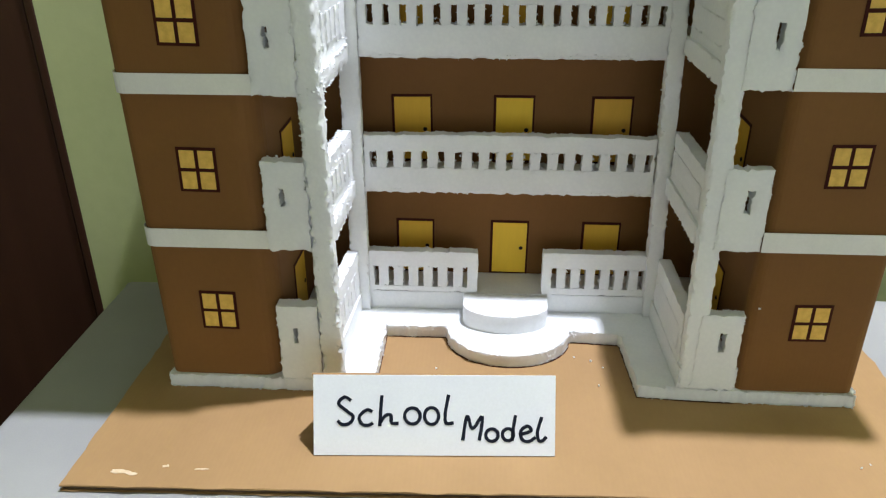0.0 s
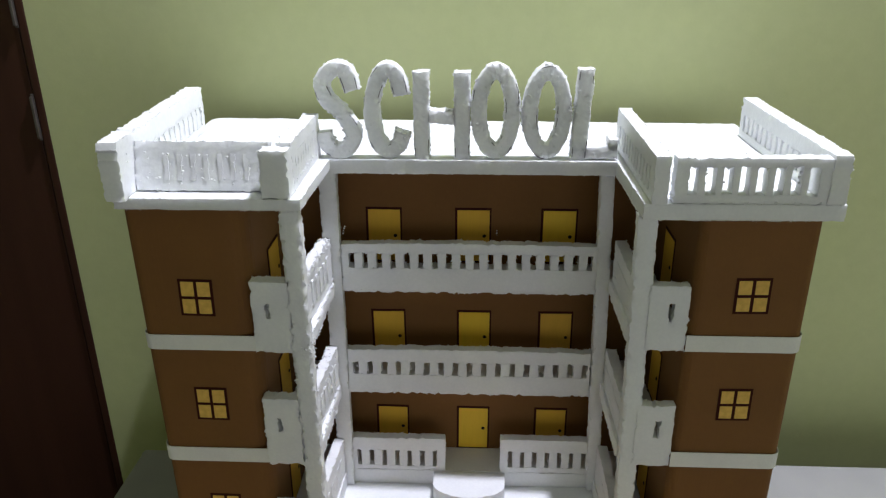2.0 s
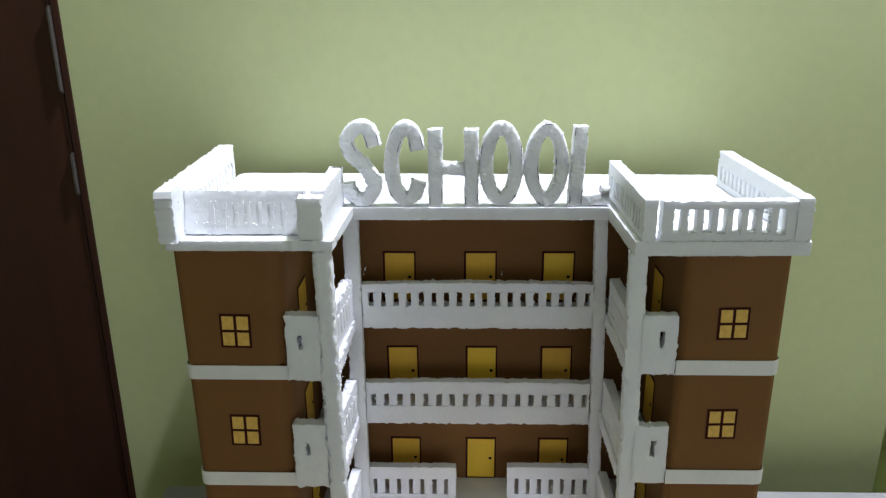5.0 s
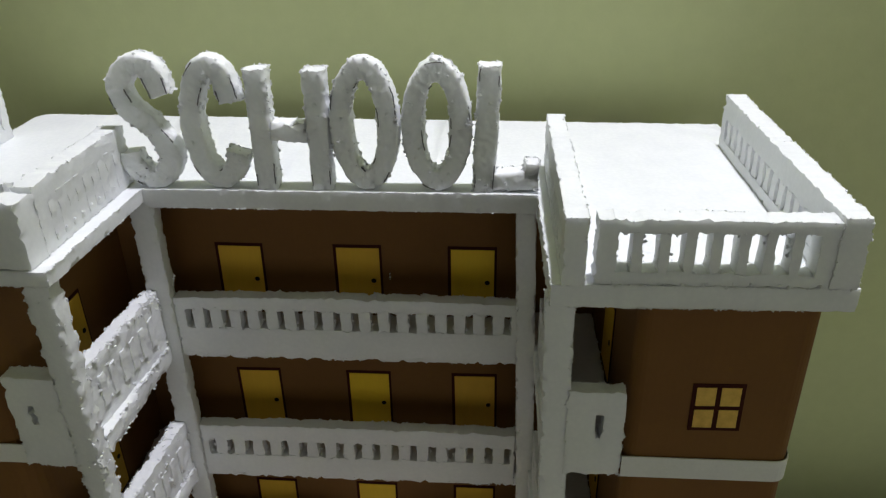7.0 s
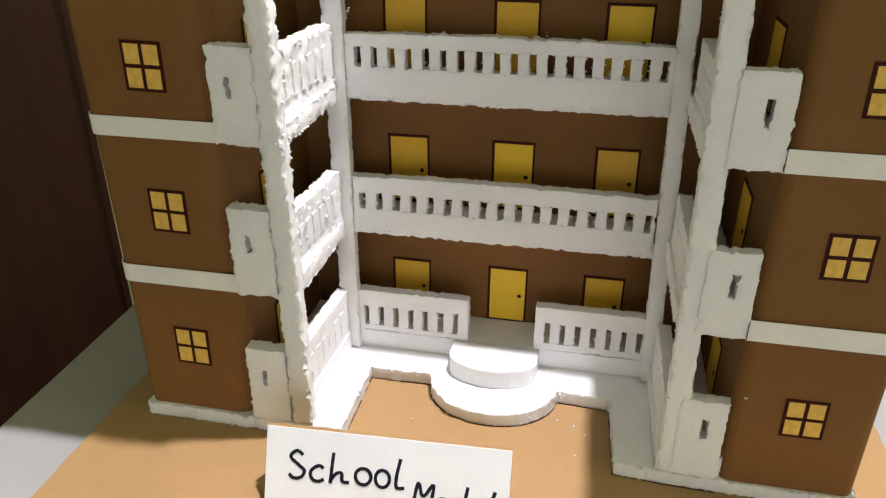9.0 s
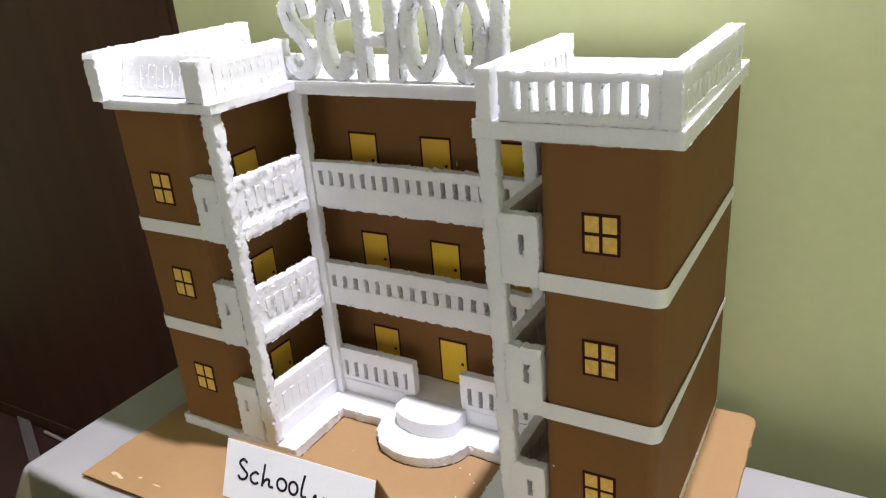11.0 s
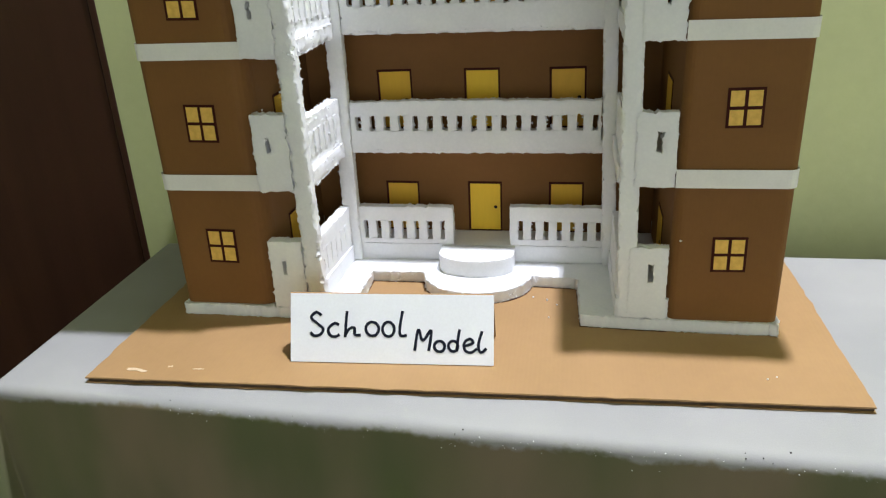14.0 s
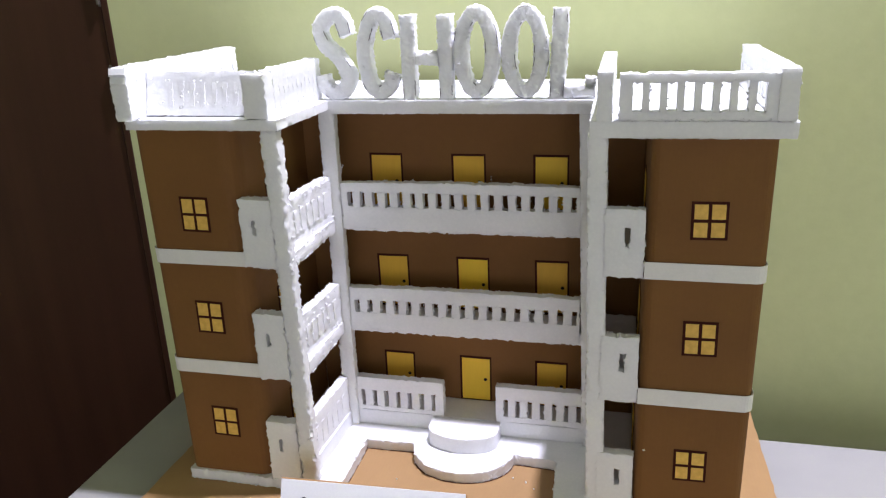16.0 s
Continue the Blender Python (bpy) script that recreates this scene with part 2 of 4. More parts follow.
def roughen(bm, amp, seed, dents=0.7, beads=1.0, grit=0.8):
    """Knocks a foam mesh about at the scale of its beads and of a finger's dents."""
    off = Vector((seed * 0.37, seed * 0.71, seed * 0.13))
    for v in bm.verts:
        p = v.co
        v.co = p + (noise.noise_vector(p * 48 + off) * dents + noise.noise_vector(p * 190 + off) * beads + noise.noise_vector(p * 420 + off) * grit) * amp


def pebbles(bm, per_area, size, seed):
    """Half-sunk torn beads standing out of the broken faces."""
    rnd = random.Random(seed)
    todo = []
    for f in bm.faces:
        want = f.calc_area() * per_area * max(0.0, 0.8 + 1.5 * noise.noise(f.calc_center_median() * 30 + Vector((seed, 0, 0))))
        for _ in range(int(want + rnd.random())):
            q = f.verts[0].co.lerp(f.verts[2].co, rnd.random()) if len(f.verts) < 5 else f.calc_center_median()
            todo.append((q.copy(), f.normal.copy(), size * (0.5 + rnd.random() ** 2)))
    for p, n, r in todo:
        turn = n.to_track_quat("Z", "Y").to_matrix()
        ring = [bm.verts.new(p + turn @ Vector((math.cos(a) * r * rnd.uniform(0.7, 1.3), math.sin(a) * r * rnd.uniform(0.7, 1.6), -0.0003))) for a in (k * math.tau / 6 for k in range(6))]
        high = [bm.verts.new(p + (v.co - p) * 0.62 + n * r * rnd.uniform(0.4, 0.75)) for v in ring]
        top = bm.verts.new(p + n * r * 0.85)
        for k in range(6):
            j = (k + 1) % 6
            bm.faces.new((ring[k], ring[j], high[j], high[k]))
            bm.faces.new((high[k], high[j], top))


def part(name, bm, mat, parent, label="", smooth=False, crumbs=None):
    """Links a bmesh as one mesh object under a thing or a part, in the parent's own space."""
    me = bpy.data.meshes.new(name)
    bm.normal_update()
    foam = not isinstance(mat, (list, tuple)) and mat.name.startswith("white_foam")
    seed = sum(map(ord, name)) + len(bm.verts)
    if foam and crumbs != ():
        torn, cut = mat is FOAM_ROUGH, mat is FOAM_LETTER
        if cut:
            roughen(bm, 0.0013, seed, 0.8, 1.0, 0.7)
        else:
            roughen(bm, 0.0010 if torn else 0.0005, seed)
        bm.normal_update()
        crumbs = crumbs or ((520, 0.0017) if torn else (760, 0.0016) if cut else (420, 0.0011))
        if torn or cut:
            pebbles(bm, 1700 if torn else 700, 0.0017 if torn else 0.0011, seed)
            bm.normal_update()
    if crumbs:
        fringe(bm, *crumbs, seed)
    bm.to_mesh(me)
    bm.free()
    for m in mat if isinstance(mat, (list, tuple)) else (mat,):
        me.materials.append(m)
    if smooth or foam:
        soften(me, smooth)
    ob = new(name, me)
    if parent:
        ob.parent = parent
    if label:
        ob["label"] = label
    return ob


def thing(name, place, label, category, group="", kind="", turn=0.0):
    ob = new(name)
    ob.matrix_world = pose(*place, 0, 0, turn)
    ob.empty_display_size = 0.02
    return tagged(ob, label, category, group, kind)


def block(bm, x0, x1, y0, y1, z0, z1, cell=0.012, ragged=0.0012, seed=0):
    """A box of foam with a fine net on its faces and knocked, uneven edges."""
    rnd = random.Random(seed * 7919 + int(abs(x0) * 1e4) + 3 * int(abs(z0) * 1e4) + int(abs(y0) * 1e4))
    lo, hi = (x0, y0, z0), (x1, y1, z1)
    n = [max(1, round((hi[k] - lo[k]) / cell)) for k in range(3)]
    verts = {}

    def vert(i):
        if i not in verts:
            p = [lo[k] + (hi[k] - lo[k]) * i[k] / n[k] for k in range(3)]
            on = [k for k in range(3) if i[k] in (0, n[k])]
            for k in range(3):
                inward = 1 if i[k] == 0 else -1
                if k in on:
                    far = (rnd.random() ** 5 * 2.8 + 0.12) * ragged if len(on) > 1 else rnd.random() * ragged * 0.06
                    p[k] += inward * far
                elif len(on) > 1:
                    p[k] += rnd.uniform(-0.3, 0.3) * cell
            verts[i] = bm.verts.new(p)
        return verts[i]

    for k in range(3):
        a, b = (k + 1) % 3, (k + 2) % 3
        for side in (0, n[k]):
            for u in range(n[a]):
                for v in range(n[b]):
                    quad = []
                    for du, dv in ((0, 0), (1, 0), (1, 1), (0, 1)):
                        i = [0, 0, 0]
                        i[k], i[a], i[b] = side, u + du, v + dv
                        quad.append(vert(tuple(i)))
                    bm.faces.new(quad if side else quad[::-1])
    return bm


def plate(bm, x0, x1, y0, y1, z0, z1, holes=(), cell=0.008, ragged=0.001, seed=0):
    """A flat sheet in the x-z plane with rectangular cut-outs; every cut edge is a little uneven."""
    rnd = random.Random(seed * 101 + 7)

    def ticks(lo, hi, marks):
        stops = sorted({lo, hi, *(m for m in marks if lo < m < hi)})
        out = [lo]
        for a, b in zip(stops, stops[1:]):
            n = max(1, round((b - a) / cell))
            out += [a + (b - a) * k / n for k in range(1, n + 1)]
        return out

    xs = ticks(x0, x1, [v for h in holes for v in h[:2]])
    zs = ticks(z0, z1, [v for h in holes for v in h[2:]])

    def solid(i, j):
        if not (0 <= i < len(xs) - 1 and 0 <= j < len(zs) - 1):
            return False
        cx, cz = (xs[i] + xs[i + 1]) / 2, (zs[j] + zs[j + 1]) / 2
        return not any(h[0] < cx < h[1] and h[2] < cz < h[3] for h in holes)

    verts, shift = {}, {}

    def vert(i, j, side):
        if (i, j, side) not in verts:
            around = [solid(i - 1, j - 1), solid(i, j - 1), solid(i - 1, j), solid(i, j)]
            cut = not all(around)
            if (i, j) not in shift:
                shift[i, j] = (rnd.uniform(-1, 1) ** 5 * ragged * 1.9, rnd.uniform(-1, 1) ** 5 * ragged * 1.9) if cut else (0, 0)
            jx, jz = shift[i, j]
            y = (y0, y1)[side]
            if cut:
                y += (1, -1)[side] * rnd.random() ** 5 * ragged * 2.6
                jx, jz = jx + rnd.uniform(-0.3, 0.3) * ragged, jz + rnd.uniform(-0.3, 0.3) * ragged
            verts[i, j, side] = bm.verts.new((xs[i] + jx, y, zs[j] + jz))
        return verts[i, j, side]

    for i in range(len(xs) - 1):
        for j in range(len(zs) - 1):
            if not solid(i, j):
                continue
            bm.faces.new([vert(*p, 0) for p in ((i, j), (i + 1, j), (i + 1, j + 1), (i, j + 1))])
            bm.faces.new([vert(*p, 1) for p in ((i, j + 1), (i + 1, j + 1), (i + 1, j), (i, j))])
            for di, dj, a, b in ((0, -1, (i + 1, j), (i, j)), (1, 0, (i + 1, j + 1), (i + 1, j)), (0, 1, (i, j + 1), (i + 1, j + 1)), (-1, 0, (i, j), (i, j + 1))):
                if not solid(i + di, j + dj):
                    bm.faces.new((vert(*a, 0), vert(*b, 0), vert(*b, 1), vert(*a, 1)))
    return bm


def box(bm, x0, x1, y0, y1, z0, z1, bevel=0.0, mat=0):
    made = bmesh.ops.create_cube(bm, size=1, matrix=Matrix.Translation(((x0 + x1) / 2, (y0 + y1) / 2, (z0 + z1) / 2)) @ Matrix.Diagonal((x1 - x0, y1 - y0, z1 - z0, 1)))
    for f in {f for v in made["verts"] for f in v.link_faces}:
        f.material_index = mat
    if bevel:
        bmesh.ops.bevel(bm, geom=list({e for v in made["verts"] for e in v.link_edges}), offset=bevel, segments=2, affect="EDGES", profile=0.6)
    return bm


def prism(bm, outline, z0, z1, ragged=0.001, step=0.008, seed=1, round_top=0.0015):
    """A plate cut to an outline (points in the plan), with a slightly uneven cut edge."""
    rnd = random.Random(seed)
    dense = []
    for (ax, ay), (bx, by) in zip(outline, outline[1:] + outline[:1]):
        count = max(1, round(math.hypot(bx - ax, by - ay) / step))
        dense += [(ax + (bx - ax) * k / count, ay + (by - ay) * k / count) for k in range(count)]
    rings = []
    levels = [(z0, 0.3), (z0 + (z1 - z0) * 0.35, 0.25), (z0 + (z1 - z0) * 0.7, 0.25), (z1 - round_top, 0.3), (z1, 0.9)]
    own = [(rnd.uniform(-1, 1) ** 3 * ragged * 1.6, rnd.uniform(-1, 1) ** 3 * ragged * 1.6) for _ in dense]
    for z, much in levels:
        rings.append([bm.verts.new((x + jx * much + rnd.uniform(-0.2, 0.2) * ragged, y + jy * much + rnd.uniform(-0.2, 0.2) * ragged, z)) for (x, y), (jx, jy) in zip(dense, own)])
    for low, high in zip(rings, rings[1:]):
        for k in range(len(dense)):
            j = (k + 1) % len(dense)
            bm.faces.new((low[k], low[j], high[j], high[k]))
    top, bottom = bm.faces.new(rings[-1]), bm.faces.new(rings[0][::-1])
    bm.normal_update()
    bmesh.ops.triangulate(bm, faces=[top, bottom])
    return bm


def spline(points, count=8, closed=False):
    """Catmull-Rom through the points."""
    p = [Vector(q) for q in points]
    get = (lambda k: p[k % len(p)]) if closed else (lambda k: p[min(max(k, 0), len(p) - 1)])
    out = []
    for k in range(len(p) if closed else len(p) - 1):
        a, b, c, d = get(k - 1), get(k), get(k + 1), get(k + 2)
        for s in range(count):
            t = s / count
            out.append(0.5 * (2 * b + (c - a) * t + (2 * a - 5 * b + 4 * c - d) * t * t + (3 * b - a - 3 * c + d) * t ** 3))
    if not closed:
        out.append(p[-1])
    return out


def ribbon(bm, path, width, y0, y1, ragged=0.0, closed=False, seed=0):
    """A stroke in the x-z plane with a width, pulled through from y0 to y1."""
    rnd = random.Random(seed)
    rows = []
    total = len(path)
    for k, p in enumerate(path):
        a, b = (path[k - 1], path[(k + 1) % total]) if closed else (path[max(k - 1, 0)], path[min(k + 1, total - 1)])
        d = (b - a).normalized()
        side = Vector((-d.y, d.x)) * width / 2
        row = []
        for s, y in ((1, y0), (-1, y0), (-1, y1), (1, y1)):
            q = p + side * s * (1 + rnd.uniform(-1, 1) * ragged)
            row.append(bm.verts.new((q.x, y, q.y)))
        rows.append(row)
    for k in range(total if closed else total - 1):
        r, s = rows[k], rows[(k + 1) % total]
        for c in range(4):
            bm.faces.new((r[c], r[(c + 1) % 4], s[(c + 1) % 4], s[c]))
    if not closed:
        bm.faces.new(rows[0][::-1])
        bm.faces.new(rows[-1])
    bmesh.ops.recalc_face_normals(bm, faces=bm.faces)
    return bm


def sheet_along(bm, path, thick, z0, z1, rows=1):
    """A bent board: a line in the plan, thickened to its left and raised from z0 to z1."""
    path = [Vector(p) for p in path]
    grid = []
    for k, p in enumerate(path):
        d = (path[min(k + 1, len(path) - 1)] - path[max(k - 1, 0)]).normalized()
        n = Vector((-d.y, d.x)) * thick
        grid.append((p, p + n))
    zs = [z0 + (z1 - z0) * r / rows for r in range(rows + 1)]
    layers = [[[bm.verts.new((*q, z)) for q in pair] for pair in grid] for z in zs]
    for low, high in zip(layers, layers[1:]):
        for k in range(len(grid) - 1):
            bm.faces.new((low[k][0], low[k + 1][0], high[k + 1][0], high[k][0]))
            bm.faces.new((low[k + 1][1], low[k][1], high[k][1], high[k + 1][1]))
        for k in (0, len(grid) - 1):
            bm.faces.new((low[k][0], low[k][1], high[k][1], high[k][0]))
    for layer in (layers[0], layers[-1]):
        for k in range(len(grid) - 1):
            bm.faces.new((layer[k][0], layer[k][1], layer[k + 1][1], layer[k + 1][0]))
    bmesh.ops.recalc_face_normals(bm, faces=bm.faces)
    return bm


def arc(cx, cy, r, a0, a1, count=8):
    return [(cx + r * math.cos(radians(a0 + (a1 - a0) * k / count)), cy + r * math.sin(radians(a0 + (a1 - a0) * k / count))) for k in range(count + 1)]


def bits(places, sizes, seed):
    """Loose beads and torn crumbs of foam."""
    rnd = random.Random(seed)
    bm = bmesh.new()
    for p in places:
        r = rnd.uniform(*sizes)
        made = bmesh.ops.create_icosphere(bm, subdivisions=1, radius=r, matrix=Matrix.Translation(p) @ Matrix.Diagonal((rnd.uniform(0.7, 1.4), rnd.uniform(0.7, 1.3), rnd.uniform(0.6, 1.1), 1)))
        for v in made["verts"]:
            v.co += Vector([rnd.uniform(-0.25, 0.25) * r for _ in range(3)])
    return bm


# ---- room ----
WALL_Y, LEFT, RIGHT, BACK, TOP = 0.47, -3.0, 2.6, -4.6, 3.7
NICHE_X, NICHE_BACK, NICHE_TOP = 0.876, 0.80, 2.3


def structure(name, label, category, build, mat):
    bm = bmesh.new()
    build(bm)
    return tagged(part(name, bm, mat, None), label, category, kind="structure")


def wall_north(bm):
    box(bm, -0.778, NICHE_X, WALL_Y, NICHE_BACK + 0.1, 0, TOP)
    box(bm, LEFT - 0.1, -2.98, WALL_Y, NICHE_BACK + 0.1, 0, TOP)
    box(bm, -2.98, -0.778, WALL_Y, NICHE_BACK + 0.1, 2.16, TOP)
    box(bm, -2.98, -0.778, WALL_Y + 0.1, NICHE_BACK + 0.1, 0, 2.16)
    box(bm, NICHE_X, RIGHT + 0.1, NICHE_BACK, NICHE_BACK + 0.1, 0, TOP)
    box(bm, NICHE_X, RIGHT + 0.1, WALL_Y, NICHE_BACK, NICHE_TOP, TOP)
    box(bm, NICHE_X, RIGHT + 0.1, WALL_Y, NICHE_BACK, 0, 0.52)


structure("wall_north", "light green painted plaster wall with a shelf niche", "wall", wall_north, WALL)
structure("wall_south", "light green painted plaster wall", "wall", lambda bm: box(bm, LEFT, RIGHT, BACK - 0.1, BACK, 0, TOP), WALL)
structure("wall_west", "light green painted plaster wall", "wall", lambda bm: box(bm, LEFT - 0.1, LEFT, BACK - 0.1, WALL_Y, 0, TOP), WALL)
structure("wall_east", "light green painted plaster wall", "wall", lambda bm: box(bm, RIGHT, RIGHT + 0.1, BACK - 0.1, NICHE_BACK, 0, TOP), WALL)
structure("floor", "dark red oxide cement floor", "floor", lambda bm: box(bm, LEFT - 0.1, RIGHT + 0.1, BACK - 0.1, NICHE_BACK + 0.1, -0.1, -0.002), FLOOR)
structure("ceiling", "plain white painted ceiling", "ceiling", lambda bm: box(bm, LEFT - 0.1, RIGHT + 0.1, BACK - 0.1, NICHE_BACK + 0.1, TOP + 0.002, TOP + 0.1), CEILING)

# the dark wardrobe built into the wall beside the table
wardrobe = thing("built_in_wardrobe", (-0.778, WALL_Y, 0), "dark brown varnished wooden wardrobe built into a green wall", "wardrobe")
bm = bmesh.new()
for x0, x1, z0, z1 in ((-0.016, 0.0, 0, 2.16), (-2.20, -2.155, 0, 2.16), (-2.155, -0.016, 2.10, 2.16), (-2.155, -0.016, 0, 0.05)):
    box(bm, x0, x1, -0.001, 0.09, z0, z1, 0.003)
part("wardrobe_frame", bm, WOOD, wardrobe)
for x0, x1 in ((-1.395, -0.019), (-2.151, -1.400)):
    leaf = part("wardrobe_door", box(bmesh.new(), x0, x1, 0.003, 0.03, 0.054, 2.096, 0.002), WOOD, wardrobe, "flat dark varnished door")
    if x1 > -1:
        for z0, z1 in ((1.50, 1.66), (1.30, 1.385)):
            bm = box(bmesh.new(), x1 - 0.003, x1 + 0.003, -0.001, 0.0028, z0, z1, 0.0008)
            box(bm, x1 - 0.003, x1 + 0.002, -0.006, -0.0011, z0 + 0.004, z1 - 0.004, 0.001)
            part("hinge", bm, METAL, leaf, "worn steel hinge")

stick = thing("wooden_stick", (-1.69, 0.445, 0.0), "thin pale wooden stick lying on the floor", "stick", turn=-3)
bm = bmesh.new()
bmesh.ops.create_cone(bm, cap_ends=True, segments=8, radius1=0.006, radius2=0.005, depth=0.34, matrix=pose(0, 0, 0.0055, 0, 90, 0))
part("stick", bm, PALE_WOOD, stick)
batten = thing("flat_batten", (-1.80, 0.365, 0.0), "flat grey batten lying on the dark floor", "batten", turn=-26.5)
part("batten", box(bmesh.new(), -0.27, 0.27, -0.019, 0.019, 0.0, 0.012, 0.002), GREY, batten)

shelf = thing("wall_shelf", (NICHE_X, WALL_Y, 1.318), "white stone shelf slab set in a wall niche", "shelf")
bm = box(bmesh.new(), 0.002, RIGHT - NICHE_X - 0.002, -0.002, NICHE_BACK - WALL_Y - 0.002, 0, 0.038, 0.003)
part("slab", bm, STONE, shelf)
bm = box(bmesh.new(), -0.040, RIGHT - NICHE_X - 0.002, -0.035, -0.004, 0.0, 0.040, 0.004)
part("front_lip", bm, STONE, shelf)
# Dark block at the lip's left end.
part("end_cap", box(bmesh.new(), -0.054, -0.0405, -0.036, -0.003, -0.004, 0.042, 0.003), WOOD, shelf, "dark end of the front lip")

pack = thing("printed_package", (1.02, WALL_Y + 0.13, 1.3565), "brown and red printed package standing on a shelf", "package")
bm = box(bmesh.new(), -0.12, 0.12, -0.06, 0.06, 0, 0.20, 0.008)
part("lower_face", bm, PACK, pack)
part("upper_face", box(bmesh.new(), -0.12, 0.12, -0.06, 0.06, 0.201, 0.31, 0.008), PACK_TOP, pack)
part("red_band", box(bmesh.new(), -0.121, 0.121, -0.061, 0.061, 0.311, 0.36, 0.006), PACK_RED, pack)
for k in range(5):
    part("print_bar", box(bmesh.new(), -0.085, -0.045, -0.0625, -0.0605, 0.03 + k * 0.033, 0.052 + k * 0.033), PRINT, pack)

# ---- table and cloth ----
TABLE_X0, TABLE_X1, TABLE_Y0, TABLE_Y1, TABLE_Z = -0.604, 1.30, -0.194, 0.276, 0.7575
table = thing("table", ((TABLE_X0 + TABLE_X1) / 2, (TABLE_Y0 + TABLE_Y1) / 2, 0), "plain wooden table hidden under a pale cloth", "table")
def front_edge(x):
    """The table stands a little askew to the wall: its front edge comes forward to the right."""
    return TABLE_Y0 - 0.047 * (min(max(x, TABLE_X0), TABLE_X1) - TABLE_X0)


hx, hy = (TABLE_X1 - TABLE_X0) / 2 - 0.012, (TABLE_Y1 - TABLE_Y0) / 2 - 0.012
top_outline = [(-hx, -hy), (hx, -hy + front_edge(TABLE_X1) - TABLE_Y0), (hx, hy), (-hx, hy)]
part("tabletop", prism(bmesh.new(), top_outline, 0.722, 0.752, 0.0, 0.3), WOOD, table)
for sx in (-1, 1):
    for sy in (-1, 1):
        cx, cy = sx * (hx - 0.05), sy * (hy - 0.05)
        part("leg", box(bmesh.new(), cx - 0.022, cx + 0.022, cy - 0.022, cy + 0.022, 0, 0.7215, 0.003), WOOD, table)


def draped(u, v):
    """A point of the flat cloth laid over the table's edges."""
    near = front_edge(u)
    v += (near - TABLE_Y0) * min(1.0, max(0.0, (TABLE_Y1 - v) / (TABLE_Y1 - TABLE_Y0)))
    inx, iny = min(max(u, TABLE_X0), TABLE_X1), min(max(v, near), TABLE_Y1)
    dx, dy = u - inx, v - iny
    d = math.hypot(dx, dy)
    if d < 1e-6:
        z = TABLE_Z + 0.0011 * noise.noise(Vector((u * 9, v * 9, 0.3))) - 0.0014
        return (u, v, z)
    ox, oy = dx / d, dy / d
    r = 0.013
    ang = min(d / r, math.pi / 2)
    out, down = r * math.sin(ang), r * (1 - math.cos(ang)) + max(0.0, d - r * math.pi / 2)
    along = u * abs(oy) + v * abs(ox) * 1.3 + 0.35 * math.atan2(oy, ox)
    fold = min(1.0, down / 0.25)
    wave = math.sin(along * 34 + 2.5 * noise.noise(Vector((along * 3, 0, 0)))) * 0.5 + 0.5
    out += fold * (0.009 * wave + 0.010 * (noise.noise(Vector((along * 12, down * 5, 1))) + 0.4))
    if ox and oy:
        out += 0.50 * down * abs(2 * ox * oy)
    return (inx + ox * out, iny + oy * out, TABLE_Z - 0.0014 - down)


def cloth():
    bm = bmesh.new()

    def ticks(lo, hi, before, after, coarse):
        a = [lo - 0.05 - (before - 0.05) * (1 - k / 26) for k in range(26)]
        edge = [lo - 0.048 + k * 0.004 for k in range(1, 16)]
        b = [lo + 0.03 + k * coarse for k in range(int((hi - lo - 0.06) / coarse))]
        edge2 = [hi - 0.012 + k * 0.004 for k in range(15)]
        c = [hi + 0.05 + after * k / 14 for k in range(15)]
        return sorted({round(x, 4) for x in a + edge + b + edge2 + c})

    us, vs = ticks(TABLE_X0, TABLE_X1, 0.46, 0.3, 0.012), ticks(TABLE_Y0, TABLE_Y1, 0.46, 0.10, 0.02)
    net = [[bm.verts.new(draped(u, v)) for v in vs] for u in us]
    for i in range(len(us) - 1):
        for j in range(len(vs) - 1):
            bm.faces.new((net[i][j], net[i + 1][j], net[i + 1][j + 1], net[i][j + 1]))
    return bm


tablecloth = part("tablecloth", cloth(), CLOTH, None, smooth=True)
mod = tablecloth.modifiers.new("thickness", "SOLIDIFY")
mod.thickness, mod.offset = 0.0012, -1
tagged(tablecloth, "pale cotton cloth draped over a table, skirt with olive print and painted shade", "tablecloth")

# ---- base board ----
base = thing("base_board", (0, 0, 0.760), "brown corrugated cardboard base sheet overhanging the table", "cardboard")
outline = [(-0.482, -0.184), (0.492, -0.158), (0.484, 0.392), *arc(0.470, 0.394, 0.012, 0, 90, 4), (-0.476, 0.408)]
core = [(x * 0.9955, 0.112 + (y - 0.112) * 0.992) for x, y in outline]
part("top_liner", prism(bmesh.new(), outline, 0.0026, 0.0048, 0.0018, 0.014, 5, 0.0007), KRAFT, base, "smooth brown paper liner")
# Core coloured near black to paint in the shadowed gap under the liner.
part("fluted_core", prism(bmesh.new(), core, -0.0022, 0.0026, 0.0012, 0.006, 6, 0.0004), KRAFT_GAP_SHADE, base, "fluted core of the board, darkened like a shaded gap")
part("bottom_liner", prism(bmesh.new(), outline, -0.0036, -0.0022, 0.0018, 0.014, 7, 0.0004), KRAFT, base, "brown paper liner")

# ---- school model ----
school = thing("school_model", (0, 0, 0.765), "three-storey school model of white foam and brown board with yellow doors", "scale model")
